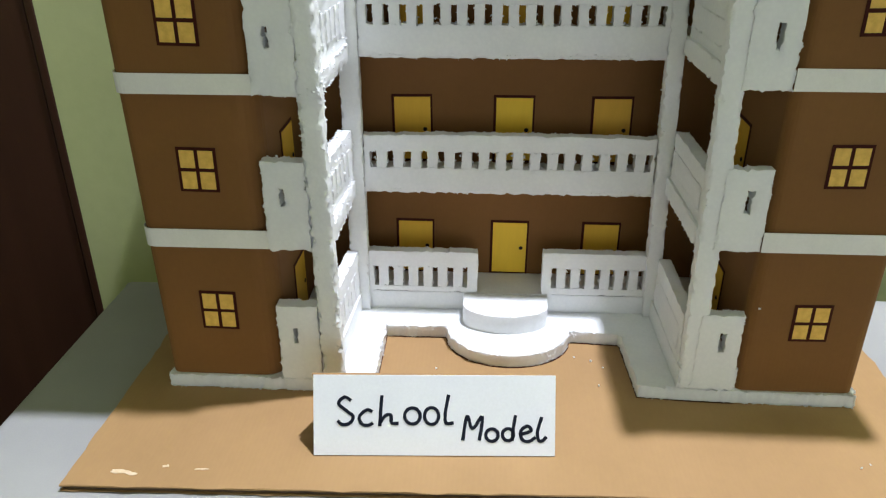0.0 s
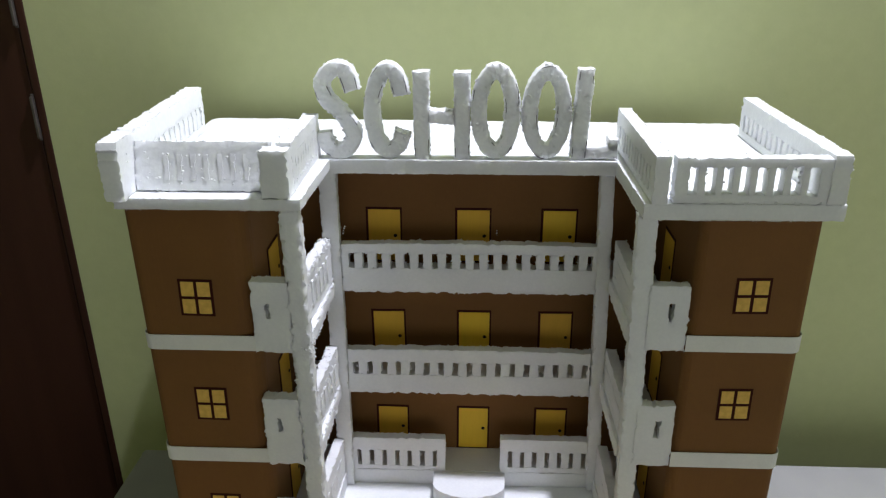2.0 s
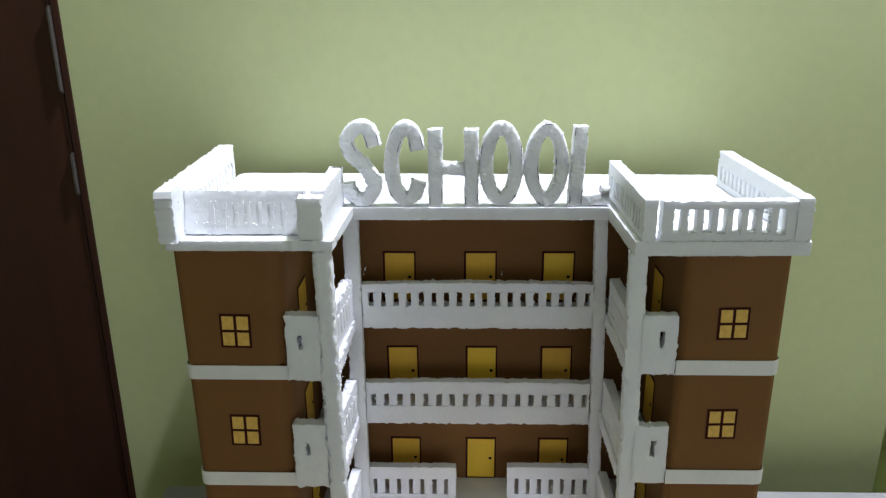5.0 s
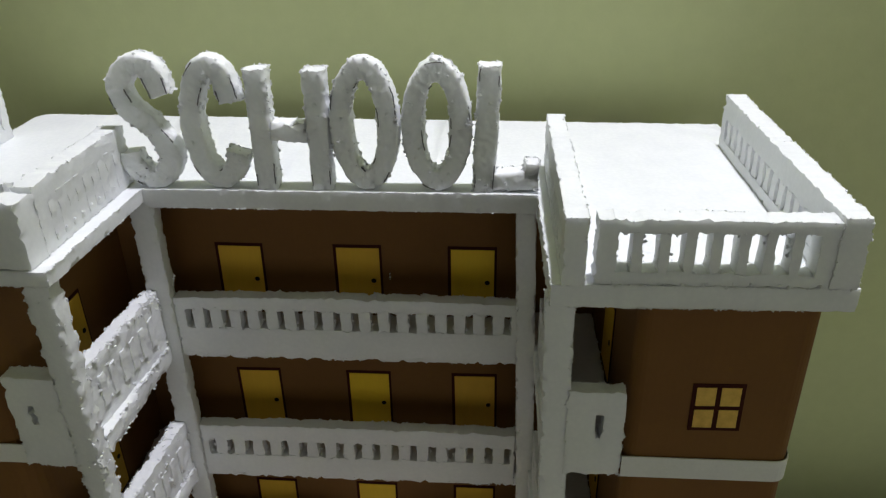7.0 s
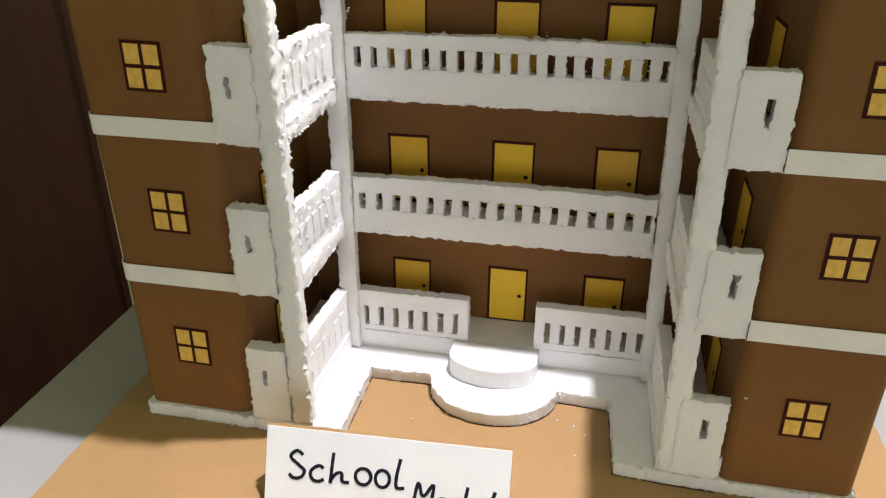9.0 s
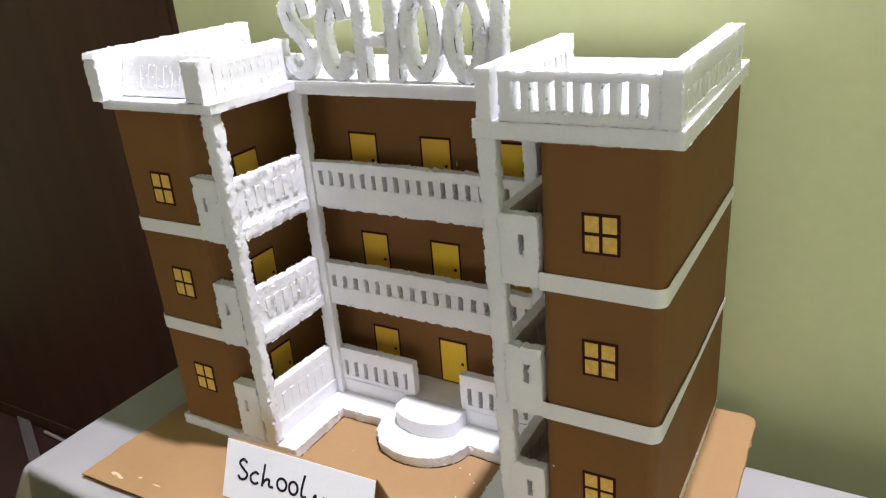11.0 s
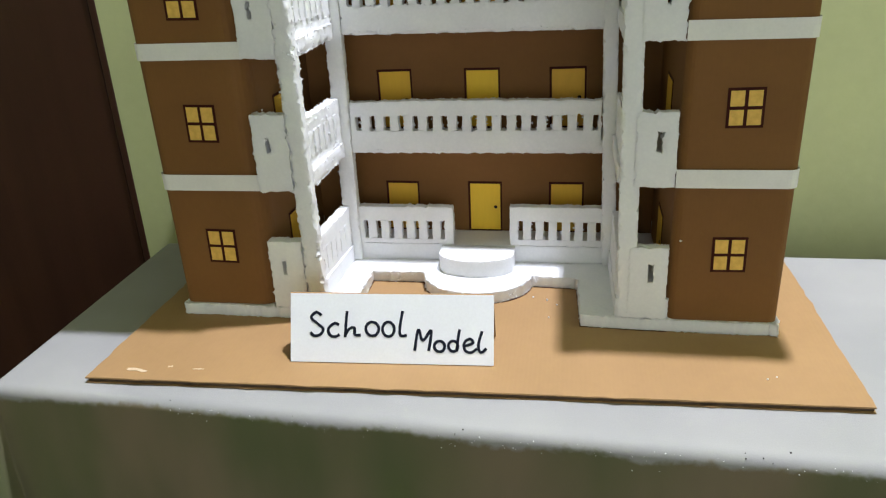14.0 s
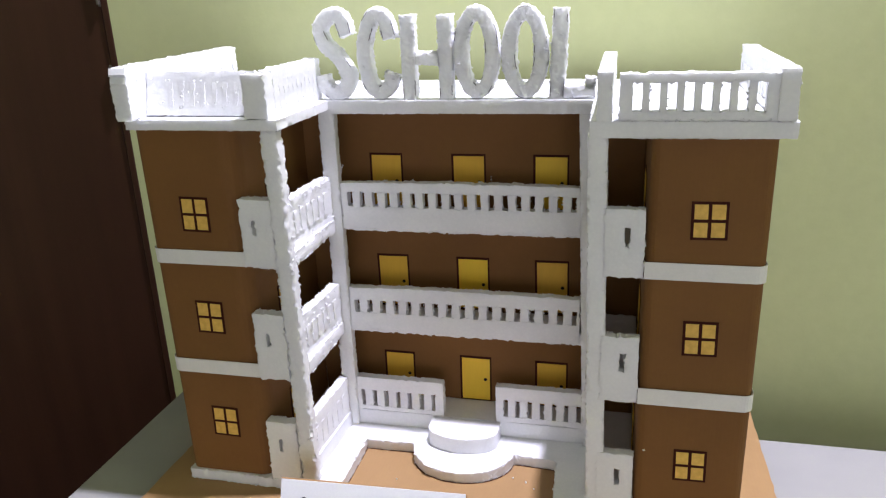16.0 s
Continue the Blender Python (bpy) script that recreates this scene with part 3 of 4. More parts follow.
# storey levels at the left wing, the middle and the right wing: slab bottoms and tops
SLABS = {"left": ((0.197, 0.220), (0.377, 0.399)), "middle": ((0.200, 0.223), (0.380, 0.403)), "right": ((0.207, 0.231), (0.388, 0.411))}
ROOF0, ROOF1, PARAPET = 0.570, 0.590, 0.646
LEFT_ROOF0 = 0.5760
GROUND0, GROUND1 = 0.018, 0.046

# ground sheet with the courtyard cut and the round landing
inner_edge = [(-0.168, -0.004), (-0.168, 0.126), (-0.084, 0.127)]
inner_edge += [(x, 0.125 + (y - 0.125) * 0.79) for x, y in arc(0.002, 0.125, 0.084, 183, 357, 16)]
inner_edge += [(0.088, 0.123), (0.153, 0.119), (0.156, 0.114), (0.161, 0.003)]
court = [(-0.428, -0.004), (-0.245, -0.006)] + inner_edge + [(0.230, -0.001), (0.276, -0.002), (0.419, -0.004), (0.416, 0.402), (-0.424, 0.402)]
# Brown line along the sheet's foot, with the shade of the gap painted in.
part("marker_line", sheet_along(bmesh.new(), inner_edge + [(0.230, -0.001), (0.276, -0.002)], -0.0016, 0.0001, 0.0008), OUTLINE, school, "dark brown line and painted gap shade along the ground sheet")
part("ground_sheet", prism(bmesh.new(), court, 0.0005, GROUND0, 0.0026, 0.0036, 3), FOAM, school, "white foam ground sheet with a ragged cut edge", crumbs=(900, 0.0014))
# raised corridor floor
u_floor = [(-0.282, 0.002), (-0.214, 0.002), (-0.208, 0.1752), (0.204, 0.1752), (0.206, 0.002), (0.276, 0.002), (0.278, 0.240), (-0.282, 0.240)]
part("corridor_floor", prism(bmesh.new(), u_floor, GROUND0, GROUND1, 0.0006, 0.012, 4), FOAM, school)
step = [(-0.061, 0.174), *((x, 0.144 + (y - 0.144) * 0.55) for x, y in arc(-0.002, 0.144, 0.059, 180, 360, 18)), (0.057, 0.174)]
part("door_step", prism(bmesh.new(), step, GROUND0 + 0.0002, GROUND1 - 0.001, 0.0009, 0.004, 6), FOAM, school, "half-round white foam step")

# brown walls; the outer wall of one wing leans out towards the roof
def lean_out(bm):
    for v in bm.verts:
        if v.co.x < -0.35:
            v.co.x -= 0.0055 * v.co.z / ROOF0 * (-0.35 - v.co.x) / 0.076


for side, x_out, x_in, back in ((-1, -0.426, -0.280, 0.400), (1, 0.418, 0.274, 0.400)):
    ro, ri = 0.012, 0.027 if side < 0 else 0.014
    if side < 0:
        line = [(x_out, back), (x_out, 0.2), *arc(x_out + ro, ro, ro, 180, 270, 6), *arc(x_in - ri, ri, ri, 270, 360, 6), (x_in, 0.12), (x_in, 0.2388)]
    else:
        line = [(x_in, 0.2388), (x_in, 0.12), *arc(x_in + ri, ri, ri, 180, 270, 6), *arc(x_out - ro, ro, ro, 270, 360, 6), (x_out, 0.2), (x_out, back)]
    bm = sheet_along(bmesh.new(), line, 0.004, GROUND0 + 0.0003, (LEFT_ROOF0 if side < 0 else ROOF0) + 0.0008, 6)
    lean_out(bm)
    part("wing_wall", bm, BROWN, school, "bent brown board wall")
part("back_wall", box(bmesh.new(), -0.2795, 0.2735, 0.2390, 0.2430, GROUND0 + 0.0003, ROOF0 + 0.0008), BROWN, school, "brown board wall behind the balconies")
part("rear_wall", box(bmesh.new(), -0.4215, 0.4135, 0.366, 0.370, GROUND0 + 0.0003, ROOF0 + 0.0008), BROWN, school)

# paper strips round the wings at each floor
for side, x_out, x_in in ((-1, -0.4275, -0.279), (1, 0.4195, 0.273)):
    for z0, z1 in SLABS["left" if side < 0 else "right"]:
        ro = 0.0135
        line = [(x_out, 0.372), (x_out, 0.2), *arc(x_out + ro, -0.0015 + ro, ro, 180, 270, 6), (x_in, -0.0015)]
        if side > 0:
            line = [(x_in, -0.0015), *arc(x_out - ro, -0.0015 + ro, ro, 270, 360, 6), (x_out, 0.2), (x_out, 0.398)]
        bm = sheet_along(bmesh.new(), line, -0.0012, z0, z1)
        if side > 0:
            keep = 0.45 if z0 < 0.3 else 0.8
            for v in bm.verts:
                if v.co.y > 0.02 and v.co.z > (z0 + z1) / 2:
                    v.co.z = z0 + (z1 - z0) * keep
        lean_out(bm)
        part("floor_strip", bm, STRIP, school, "white paper strip")

# balcony slabs
for k in range(2):
    (l0, l1), (m0, m1), (r0, r1) = SLABS["left"][k], SLABS["middle"][k], SLABS["right"][k]
    part("balcony_slab", block(bmesh.new(), -0.278, -0.208, 0.014, 0.236, l0, l1, 0.005, 0.0014, 11 + k), FOAM_ROUGH, school)
    part("balcony_slab", block(bmesh.new(), -0.207, 0.201, 0.172, 0.236, m0, m1, 0.005, 0.0012, 21 + k), FOAM, school)
    part("balcony_slab", block(bmesh.new(), 0.202, 0.272, 0.014, 0.236, r0, r1, 0.005, 0.0011, 31 + k), FOAM, school)

# roof
roof_outline = [(-0.434, -0.010), (-0.206, -0.010), (-0.203, 0.166), (0.198, 0.164), (0.201, -0.012), (0.434, -0.010), (0.428, 0.394), *arc(-0.430, 0.398, 0.021, 90, 180, 5)]
bm = prism(bmesh.new(), roof_outline, ROOF0, ROOF1, 0.0013, 0.0045, 8)
for v in bm.verts:
    if v.co.x < -0.202:
        v.co.z = ROOF1 - (ROOF1 - v.co.z) * (ROOF1 - LEFT_ROOF0) / (ROOF1 - ROOF0)
part("roof_slab", bm, FOAM, school, "white foam roof sheet")

# columns
def column(x0, x1, y0, y1, lean, ragged, seed, mat):
    bm = block(bmesh.new(), x0, x1, y0, y1, GROUND0 + 0.0005, (LEFT_ROOF0 if x0 < -0.22 else ROOF0) + 0.0006, 0.0045, ragged, seed)
    for v in bm.verts:
        v.co.x += lean * (1 - v.co.z / ROOF0)
    part("column", bm, mat, school, crumbs=(340, 0.0012) if mat is FOAM_ROUGH else None)


column(-0.236, -0.210, -0.006, 0.014, 0.006, 0.0026, 41, FOAM_ROUGH)
column(0.198, 0.2225, -0.0005, 0.016, 0.011, 0.0014, 42, FOAM)
column(-0.2215, -0.196, 0.167, 0.184, 0.0, 0.0012, 43, FOAM)
column(0.178, 0.1985, 0.167, 0.184, 0.0165, 0.0012, 44, FOAM)

# low panels that close the corridors at the front, with one cut slot each
def end_panel(x0, x1, z0, z1, hole, seed, front=-0.0055):
    bm = bmesh.new()
    plate(bm, x0, x1, front, 0.0135, z0, z1, [hole], 0.0045, 0.0011, seed)
    part("end_panel", bm, FOAM, school, "low white foam panel with one slot")


LEFT_TOPS, RIGHT_TOPS = (0.122, 0.304, 0.478), (0.123, 0.303, 0.479)
for k, (z0, top) in enumerate(zip((0.0, 0.197, 0.377), LEFT_TOPS)):
    end_panel(-0.281, -0.232, z0 + (GROUND0 + 0.0005 if not k else 0), top, (-0.263, -0.2575, top - 0.052, top - 0.030), 50 + k * 5)
for k, (z0, top) in enumerate(zip((0.0, 0.207, 0.388), RIGHT_TOPS)):
    end_panel(0.222, 0.272, z0 + (GROUND0 + 0.0005 if not k else 0), top, (0.247, 0.2545, top - 0.050, top - 0.024), 70 + k * 5, -0.0015)


# railings
def railing(m, length, z0, z1, s0, s1, slots, thick, slot_w, ends, ragged, seed, mat, tag="", name="railing", backing=0.0, skin=0.0, camber=0.0, lumps=0.0, relief=0.0):
    """A foam railing along its own x, its face at y=0, with cut slots between balusters."""
    rnd = random.Random(seed)
    bm = bmesh.new()
    a, b = ends
    plate(bm, 0, length, 0, thick, z0, z1, [] if relief else [(a, length - b, s0, s1)], 0.0042, ragged, seed)
    for v in bm.verts:
        if v.co.z > s1 + 0.002:
            v.co.z += camber * (1 - (2 * v.co.x / length - 1) ** 2)
    if backing:
        block(bm, a - 0.001, length - b + 0.001, thick * (0.5 - backing / 2), thick * (0.5 + backing / 2), s0 - 0.0006, s1 + 0.0006, 0.007, ragged * 0.5, seed + 5)
    if skin:
        block(bm, a - 0.001, length - b + 0.001, thick * (1 - skin), thick + 0.0002, s0 - 0.0006, s1 + 0.0006, 0.007, 0.0002, seed + 5)
    if lumps:
        roughen(bm, lumps, seed)
    pitch = (length - a - b - slot_w) / max(1, slots - 1)
    wide = pitch - slot_w
    # torn bits left hanging in the slots
    for k in range(0 if relief else slots):
        for _ in range(rnd.randrange(3, 9)):
            side, high = rnd.choice((0, 1)), s0 + (s1 - s0) * rnd.random() ** 1.4
            chip(bm, (a + k * pitch + side * slot_w + rnd.gauss(0, 0.0007), rnd.uniform(0.001, thick * 0.6), high), rnd.uniform(0.0008, 0.0019), rnd)
    rail = part(name, bm, mat, school, tag)
    rail.matrix_local = m
    shapes = []
    for k in range(3):
        bm = block(bmesh.new(), -wide / 2, wide / 2, 0.0005 - relief, thick - 0.0005 + relief, s0 - 0.003, s1 + 0.003, min(0.006, wide), ragged * 0.6, seed + 10 + k)
        for v in bm.verts:
            mid = 1 - abs((v.co.z - s0) / (s1 - s0) * 2 - 1)
            v.co.x *= 1 - 0.09 * mid * rnd.random()
        if lumps:
            roughen(bm, lumps, seed + k)
        me = bpy.data.meshes.new("baluster")
        bm.to_mesh(me)
        bm.free()
        me.materials.append(mat)
        soften(me)
        shapes.append(me)
    for k in range(slots - 1):
        ob = new("baluster", shapes[rnd.randrange(3)])
        ob.parent = rail
        ob.location = (a + slot_w + wide / 2 + k * pitch + rnd.uniform(-0.0006, 0.0006), 0, 0)
    return rail


RAIL_T = 0.016
railing(pose(-0.195, 0.1700, 0), 0.378, 0.385, 0.459, 0.421, 0.445, 18, RAIL_T, 0.0078, (0.010, 0.006), 0.0010, 100, FOAM, "white foam balcony railing with cut slots", camber=0.0025)
railing(pose(-0.195, 0.1700, 0), 0.380, 0.205, 0.280, 0.236, 0.259, 17, RAIL_T, 0.0080, (0.008, 0.004), 0.0010, 120, FOAM, "white foam balcony railing with cut slots", camber=0.002)
railing(pose(-0.206, 0.1745, 0), 0.164, GROUND1 + 0.0008, 0.110, 0.055, 0.086, 7, RAIL_T, 0.007, (0.016, 0.014), 0.0007, 140, FOAM, "low white foam railing beside the entrance")
railing(pose(0.049, 0.1745, 0), 0.152, GROUND1 + 0.0008, 0.112, 0.057, 0.088, 7, RAIL_T, 0.007, (0.013, 0.010), 0.0007, 150, FOAM, "low white foam railing beside the entrance")
# side railings face the courtyard
for k, (z0, z1, s0, s1) in enumerate(((GROUND0 + 0.0006, 0.112, 0.058, 0.088), (0.204, 0.288, 0.238, 0.266), (0.384, 0.470, 0.420, 0.448))):
    railing(pose(-0.2255, 0.1665, 0, 0, 0, -93.5), 0.151, z0, z1, s0, s1, 7, RAIL_T, 0.009, (0.012, 0.012), (0.0008, 0.0010, 0.0011)[k], 160 + 20 * k, FOAM_ROUGH if k else FOAM, "rough white foam side railing, crumbly on top", "railing", lumps=0.0007 if k else 0.0003, relief=0.0026 if k else 0.0016)
for k, (z0, z1, s0, s1) in enumerate(((GROUND0 + 0.0006, 0.112, 0.058, 0.088), (0.212, 0.292, 0.244, 0.270), (0.393, 0.472, 0.424, 0.450))):
    railing(pose(0.222, 0.0150, 0, 0, 0, 90), 0.151, z0, z1, s0, s1, 9, RAIL_T, 0.007, (0.012, 0.012), 0.0007, 240 + 20 * k, FOAM, "white foam side railing, slotted on its corridor face", skin=0.35)

# roof parapets
P0 = ROOF1 + 0.0004
S0, S1 = ROOF1 + 0.010, PARAPET - 0.012
railing(pose(0.234, -0.0105, 0), 0.192, P0, PARAPET - 0.001, S0 + 0.001, S1 + 0.0005, 8, 0.019, 0.0108, (0.0155, 0.029), 0.0010, 300, FOAM, "white foam roof parapet with cut slots", "parapet")
railing(pose(0.430, -0.012, 0, 0, 0, 90), 0.326, P0, PARAPET + 0.003, S0 + 0.002, S1 - 0.008, 16, 0.021, 0.0065, (0.020, 0.014), 0.0008, 320, FOAM, "white foam roof parapet with cut slots", "parapet", 0.66)
railing(pose(0.2265, -0.014, 0, 0, 0, 90), 0.257, P0, PARAPET + 0.002, S0, S1 - 0.006, 12, 0.018, 0.007, (0.024, 0.024), 0.0008, 340, FOAM, "white foam roof parapet with cut slots", "parapet", 0.72)
railing(pose(-0.4150, 0.014, P0, -15, 0, 0), 0.166, 0.0022, 0.062, 0.018, 0.044, 8, 0.014, 0.0095, (0.026, 0.014), 0.0010, 360, FOAM, "crumbly white foam roof parapet leaning back behind its ledge", "parapet", lumps=0.0005, relief=0.0015)
railing(pose(-0.4130, -0.021, 0, 0, 0, 93.2), 0.348, P0, PARAPET + 0.015, S0 + 0.003, S1 - 0.001, 14, 0.024, 0.0080, (0.050, 0.016), 0.0012, 380, FOAM, "crumbly white foam roof parapet", "parapet", 0.80, lumps=0.0008)
railing(pose(-0.2185, 0.0190, 0, 0, 0, 90), 0.167, P0, PARAPET + 0.006, S0, S1, 10, 0.019, 0.006, (0.010, 0.018), 0.0010, 400, FOAM, "crumbly white foam roof parapet", "parapet", lumps=0.0004, relief=0.0012)

part("parapet_post", block(bmesh.new(), -0.2525, -0.2175, -0.0085, 0.0185, P0, PARAPET + 0.003, 0.006, 0.0012, 420), FOAM, school)

# doors and windows drawn on paper and stuck to the walls
def school_door(m, wide, tall, seed, paint=None):
    d = part("door", box(bmesh.new(), -wide / 2, wide / 2, -0.0010, -0.0002, 0, tall), OUTLINE, school, "yellow paper door with a dark outline")
    rnd = random.Random(seed)
    d.matrix_local = m @ pose(0, 0, 0, 0, rnd.uniform(-0.9, 0.9), 0)
    e = 0.0037
    part("door_leaf", box(bmesh.new(), -wide / 2 + e, wide / 2 - e + 0.001, -0.0016, -0.00105, e * 0.8, tall - e), paint or YELLOW, d, "yellow crayoned leaf")
    bm = bmesh.new()
    bmesh.ops.create_cone(bm, cap_ends=True, segments=10, radius1=0.0030, radius2=0.0026, depth=0.0008, matrix=pose(wide / 2 - 0.0105, -0.0021, tall * 0.49 + rnd.uniform(-0.002, 0.002), 90))
    part("knob", bm, KNOB, d, "round black knob")


def school_window(x, z, wide, tall, lean):
    w = part("window", box(bmesh.new(), -wide / 2, wide / 2, -0.0010, -0.0002, -tall / 2, tall / 2), OUTLINE, school, "yellow four-pane paper window with dark frame")
    w.matrix_local = pose(x, 0, z, 0, lean, 0)
    e, g = 0.0035, 0.0043
    for sx in (0, 1):
        for sz in (0, 1):
            x0 = -wide / 2 + e + sx * (wide / 2 - e + g / 2)
            z0 = -tall / 2 + e + sz * (tall / 2 - e + g / 2)
            part("pane", box(bmesh.new(), x0, x0 + wide / 2 - e - g / 2, -0.0016, -0.00105, z0, z0 + tall / 2 - e - g / 2), PANE, w, "")


FLOORS_M = (GROUND1, 0.223, 0.403)
for k, (z, tops) in enumerate(zip(FLOORS_M, (0.133, 0.318, 0.494))):
    for j, x in enumerate((-0.139, 0.0, 0.132) if k == 2 else (-0.136, 0.003, 0.136)):
        school_door(pose(x, 0.239, z, 0, 0, 0), 0.056, tops - z, 500 + k * 3 + j, (YELLOW, BRIGHT, YELLOW, YELLOW, BRIGHT, OCHRE, YELLOW, YELLOW, BRIGHT)[k * 3 + j])
    school_door(pose(-0.280, 0.110, (GROUND1, 0.220, 0.399)[k], 0, 0, 90), 0.056, tops - z - 0.002, 520 + k)
    school_door(pose(0.274, 0.127, (GROUND1, 0.231, 0.411)[k], 0, 0, -90), 0.056, tops - z - 0.002, 530 + k)
for z in (0.112, 0.292, 0.453):
    school_window(-0.3525, z, 0.0445, 0.052, 1.0)
for z in (0.116, 0.308, 0.467):
    school_window(0.347, z, 0.0435, 0.049, -1.0)

# the name in cut foam letters along the roof's front edge
LETTER, LETTER_Y, LETTER_D = 0.0215, 0.1690, 0.0205
def traced(ob, path, seed):
    """Broken dark pencil traces left along the rims of a letter's face."""
    rnd = random.Random(seed)
    bm = bmesh.new()
    n = len(path)
    for s in (1, -1):
        k = rnd.randrange(4)
        while k < n - 6:
            long = rnd.randrange(5, 16)
            run, wave = [], rnd.uniform(0, 0.0006)
            for i in range(k, min(k + long, n - 1)):
                d = (path[i + 1] - path[i]).normalized()
                run.append(path[i] + Vector((-d.y, d.x)) * s * (LETTER / 2 - 0.0016 + rnd.uniform(-0.0003, 0.0003) - wave * math.sin(i * 0.35)))
            if len(run) > 2:
                ribbon(bm, run, 0.0009, LETTER_Y - 0.0005, LETTER_Y + 0.0008, 0.4, False, seed + k)
            k += long + rnd.randrange(16, 60)
    tagged(part("pencil_line", bm, PENCIL, ob, "broken dark pencil line"), kind="stuff")


def section(wide, deep, r=0.0032, step=0.0021):
    """An evenly spaced rounded rectangle round the origin."""
    out = []
    for cx, cy, a0 in ((1, 1, 0), (-1, 1, 90), (-1, -1, 180), (1, -1, 270)):
        x, y = cx * (wide / 2 - r), cy * (deep / 2 - r)
        out += arc(x, y, r, a0, a0 + 90, 3)
        run = (deep if a0 in (90, 270) else wide) - 2 * r
        dx, dy = {0: (-1, 0), 90: (0, -1), 180: (1, 0), 270: (0, 1)}[a0]
        n = max(2, round(run / step))
        ex, ey = out[-1]
        out += [(ex + dx * run * k / n, ey + dy * run * k / n) for k in range(1, n)]
    return out


def stroke(bm, path, width, y0, y1, closed=False, sides=None):
    """A letter's stroke in the x-z plane with a rounded, knocked cross-section."""
    total, rows = len(path), []
    shape = section(width, y1 - y0)
    for k, p in enumerate(path):
        a, b = (path[k - 1], path[(k + 1) % total]) if closed else (path[max(k - 1, 0)], path[min(k + 1, total - 1)])
        d = (b - a).normalized()
        side = sides[k] if sides else Vector((-d.y, d.x))
        rows.append([bm.verts.new((p.x + side.x * u, (y0 + y1) / 2 + w, p.y + side.y * u)) for u, w in shape])
    m = len(shape)
    for k in range(total if closed else total - 1):
        r, t = rows[k], rows[(k + 1) % total]
        for j in range(m):
            bm.faces.new((r[j], r[(j + 1) % m], t[(j + 1) % m], t[j]))
    if not closed:
        bm.faces.new(rows[0][::-1])
        bm.faces.new(rows[-1])
    bmesh.ops.recalc_face_normals(bm, faces=bm.faces)


def straight(x0, z0, x1, z1):
    n = max(2, round(math.hypot(x1 - x0, z1 - z0) / 0.002))
    return [Vector((x0 + (x1 - x0) * k / n, z0 + (z1 - z0) * k / n)) for k in range(n + 1)]


def letter(name, strokes, seed):
    bm = bmesh.new()
    for path, closed, *size in strokes:
        stroke(bm, path, size[0] if size else LETTER, LETTER_Y, LETTER_Y + LETTER_D, closed)
    ob = part(name, bm, FOAM_LETTER, school, "white foam letter " + name[-1].upper())
    for path, closed, *size in strokes:
        if not size:
            traced(ob, path, seed)


def at_letter(x0, w, h, pts):
    return [(x0 + LETTER / 2 + u * (w - LETTER), ROOF1 + 0.0005 + LETTER / 2 + v * (h - LETTER)) for u, v in pts]


def oval(name, x0, w, h, seed):
    """A letter O between two ovals of the same angle, so that its ends stay wide."""
    turns = [k * math.tau / 150 for k in range(150)]
    cx, cz = x0 + w / 2, ROOF1 + 0.0005 + h / 2
    path = [Vector((cx + (w - LETTER) / 2 * math.cos(a), cz + (h - LETTER) / 2 * math.sin(a))) for a in turns]
    bm = bmesh.new()
    stroke(bm, path, LETTER, LETTER_Y, LETTER_Y + LETTER_D, True, [Vector((math.cos(a), math.sin(a))) for a in turns])
    traced(part(name, bm, FOAM_LETTER, school, "white foam letter O"), path, seed)


letter("letter_s", [(spline(at_letter(-0.2215, 0.067, 0.134, [(0.96, 0.74), (0.78, 0.97), (0.40, 1.0), (0.05, 0.84), (0.18, 0.64), (0.62, 0.46), (0.95, 0.22), (0.74, 0.02), (0.36, 0.0), (0.08, 0.10), (0.02, 0.23)]), 18), False)], 601)
letter("letter_c", [(spline(at_letter(-0.152, 0.064, 0.132, [(0.98, 0.70), (0.80, 0.96), (0.42, 1.0), (0.10, 0.78), (0.0, 0.45), (0.16, 0.13), (0.52, 0.0), (0.86, 0.08), (1.0, 0.24)]), 18), False)], 602)
H0, H1 = ROOF1 + 0.0005, ROOF1 + 0.121
letter("letter_h", [(straight(-0.0725, H0, -0.0725, H1), False), (straight(-0.0165, H0, -0.0165, H1 - 0.001), False), (straight(-0.0614, H0 + 0.060, -0.0278, H0 + 0.058), False, 0.019)], 613)
oval("letter_o", -0.0045, 0.068, 0.132, 606)
oval("letter_o", 0.0655, 0.068, 0.130, 607)
letter("letter_l", [(straight(0.1450, H0, 0.1500, H0 + 0.124), False), (straight(0.152, H0 + 0.0095, 0.198, H0 + 0.0125), False, 0.019), (straight(0.1905, H0 + 0.014, 0.1925, H0 + 0.029), False, 0.015)], 614)

# crumbs and torn beads on the cut edges
rnd = random.Random(77)
spots = []
for _ in range(70):
    spots.append((-0.2085 + rnd.uniform(-0.001, 0.001), rnd.uniform(0.02, 0.15), rnd.choice((0.39, 0.40, 0.41, 0.468, 0.384, 0.21, 0.226, 0.286))))
for _ in range(16):
    spots.append((-0.2145 + rnd.uniform(-0.001, 0.002), -0.005 + rnd.uniform(0, 0.016), rnd.uniform(0.30, 0.56)))
for _ in range(30):
    spots.append((-0.232 + rnd.uniform(0, 0.03), -0.006 + rnd.uniform(-0.002, 0.01), 0.378 + rnd.gauss(0, 0.006)))
for _ in range(40):
    spots.append((rnd.uniform(-0.42, -0.25), 0.0035, rnd.uniform(0.60, 0.645)))
for _ in range(30):
    spots.append((rnd.uniform(0.24, 0.43), -0.0105, ROOF1 + rnd.uniform(-0.001, 0.003)))
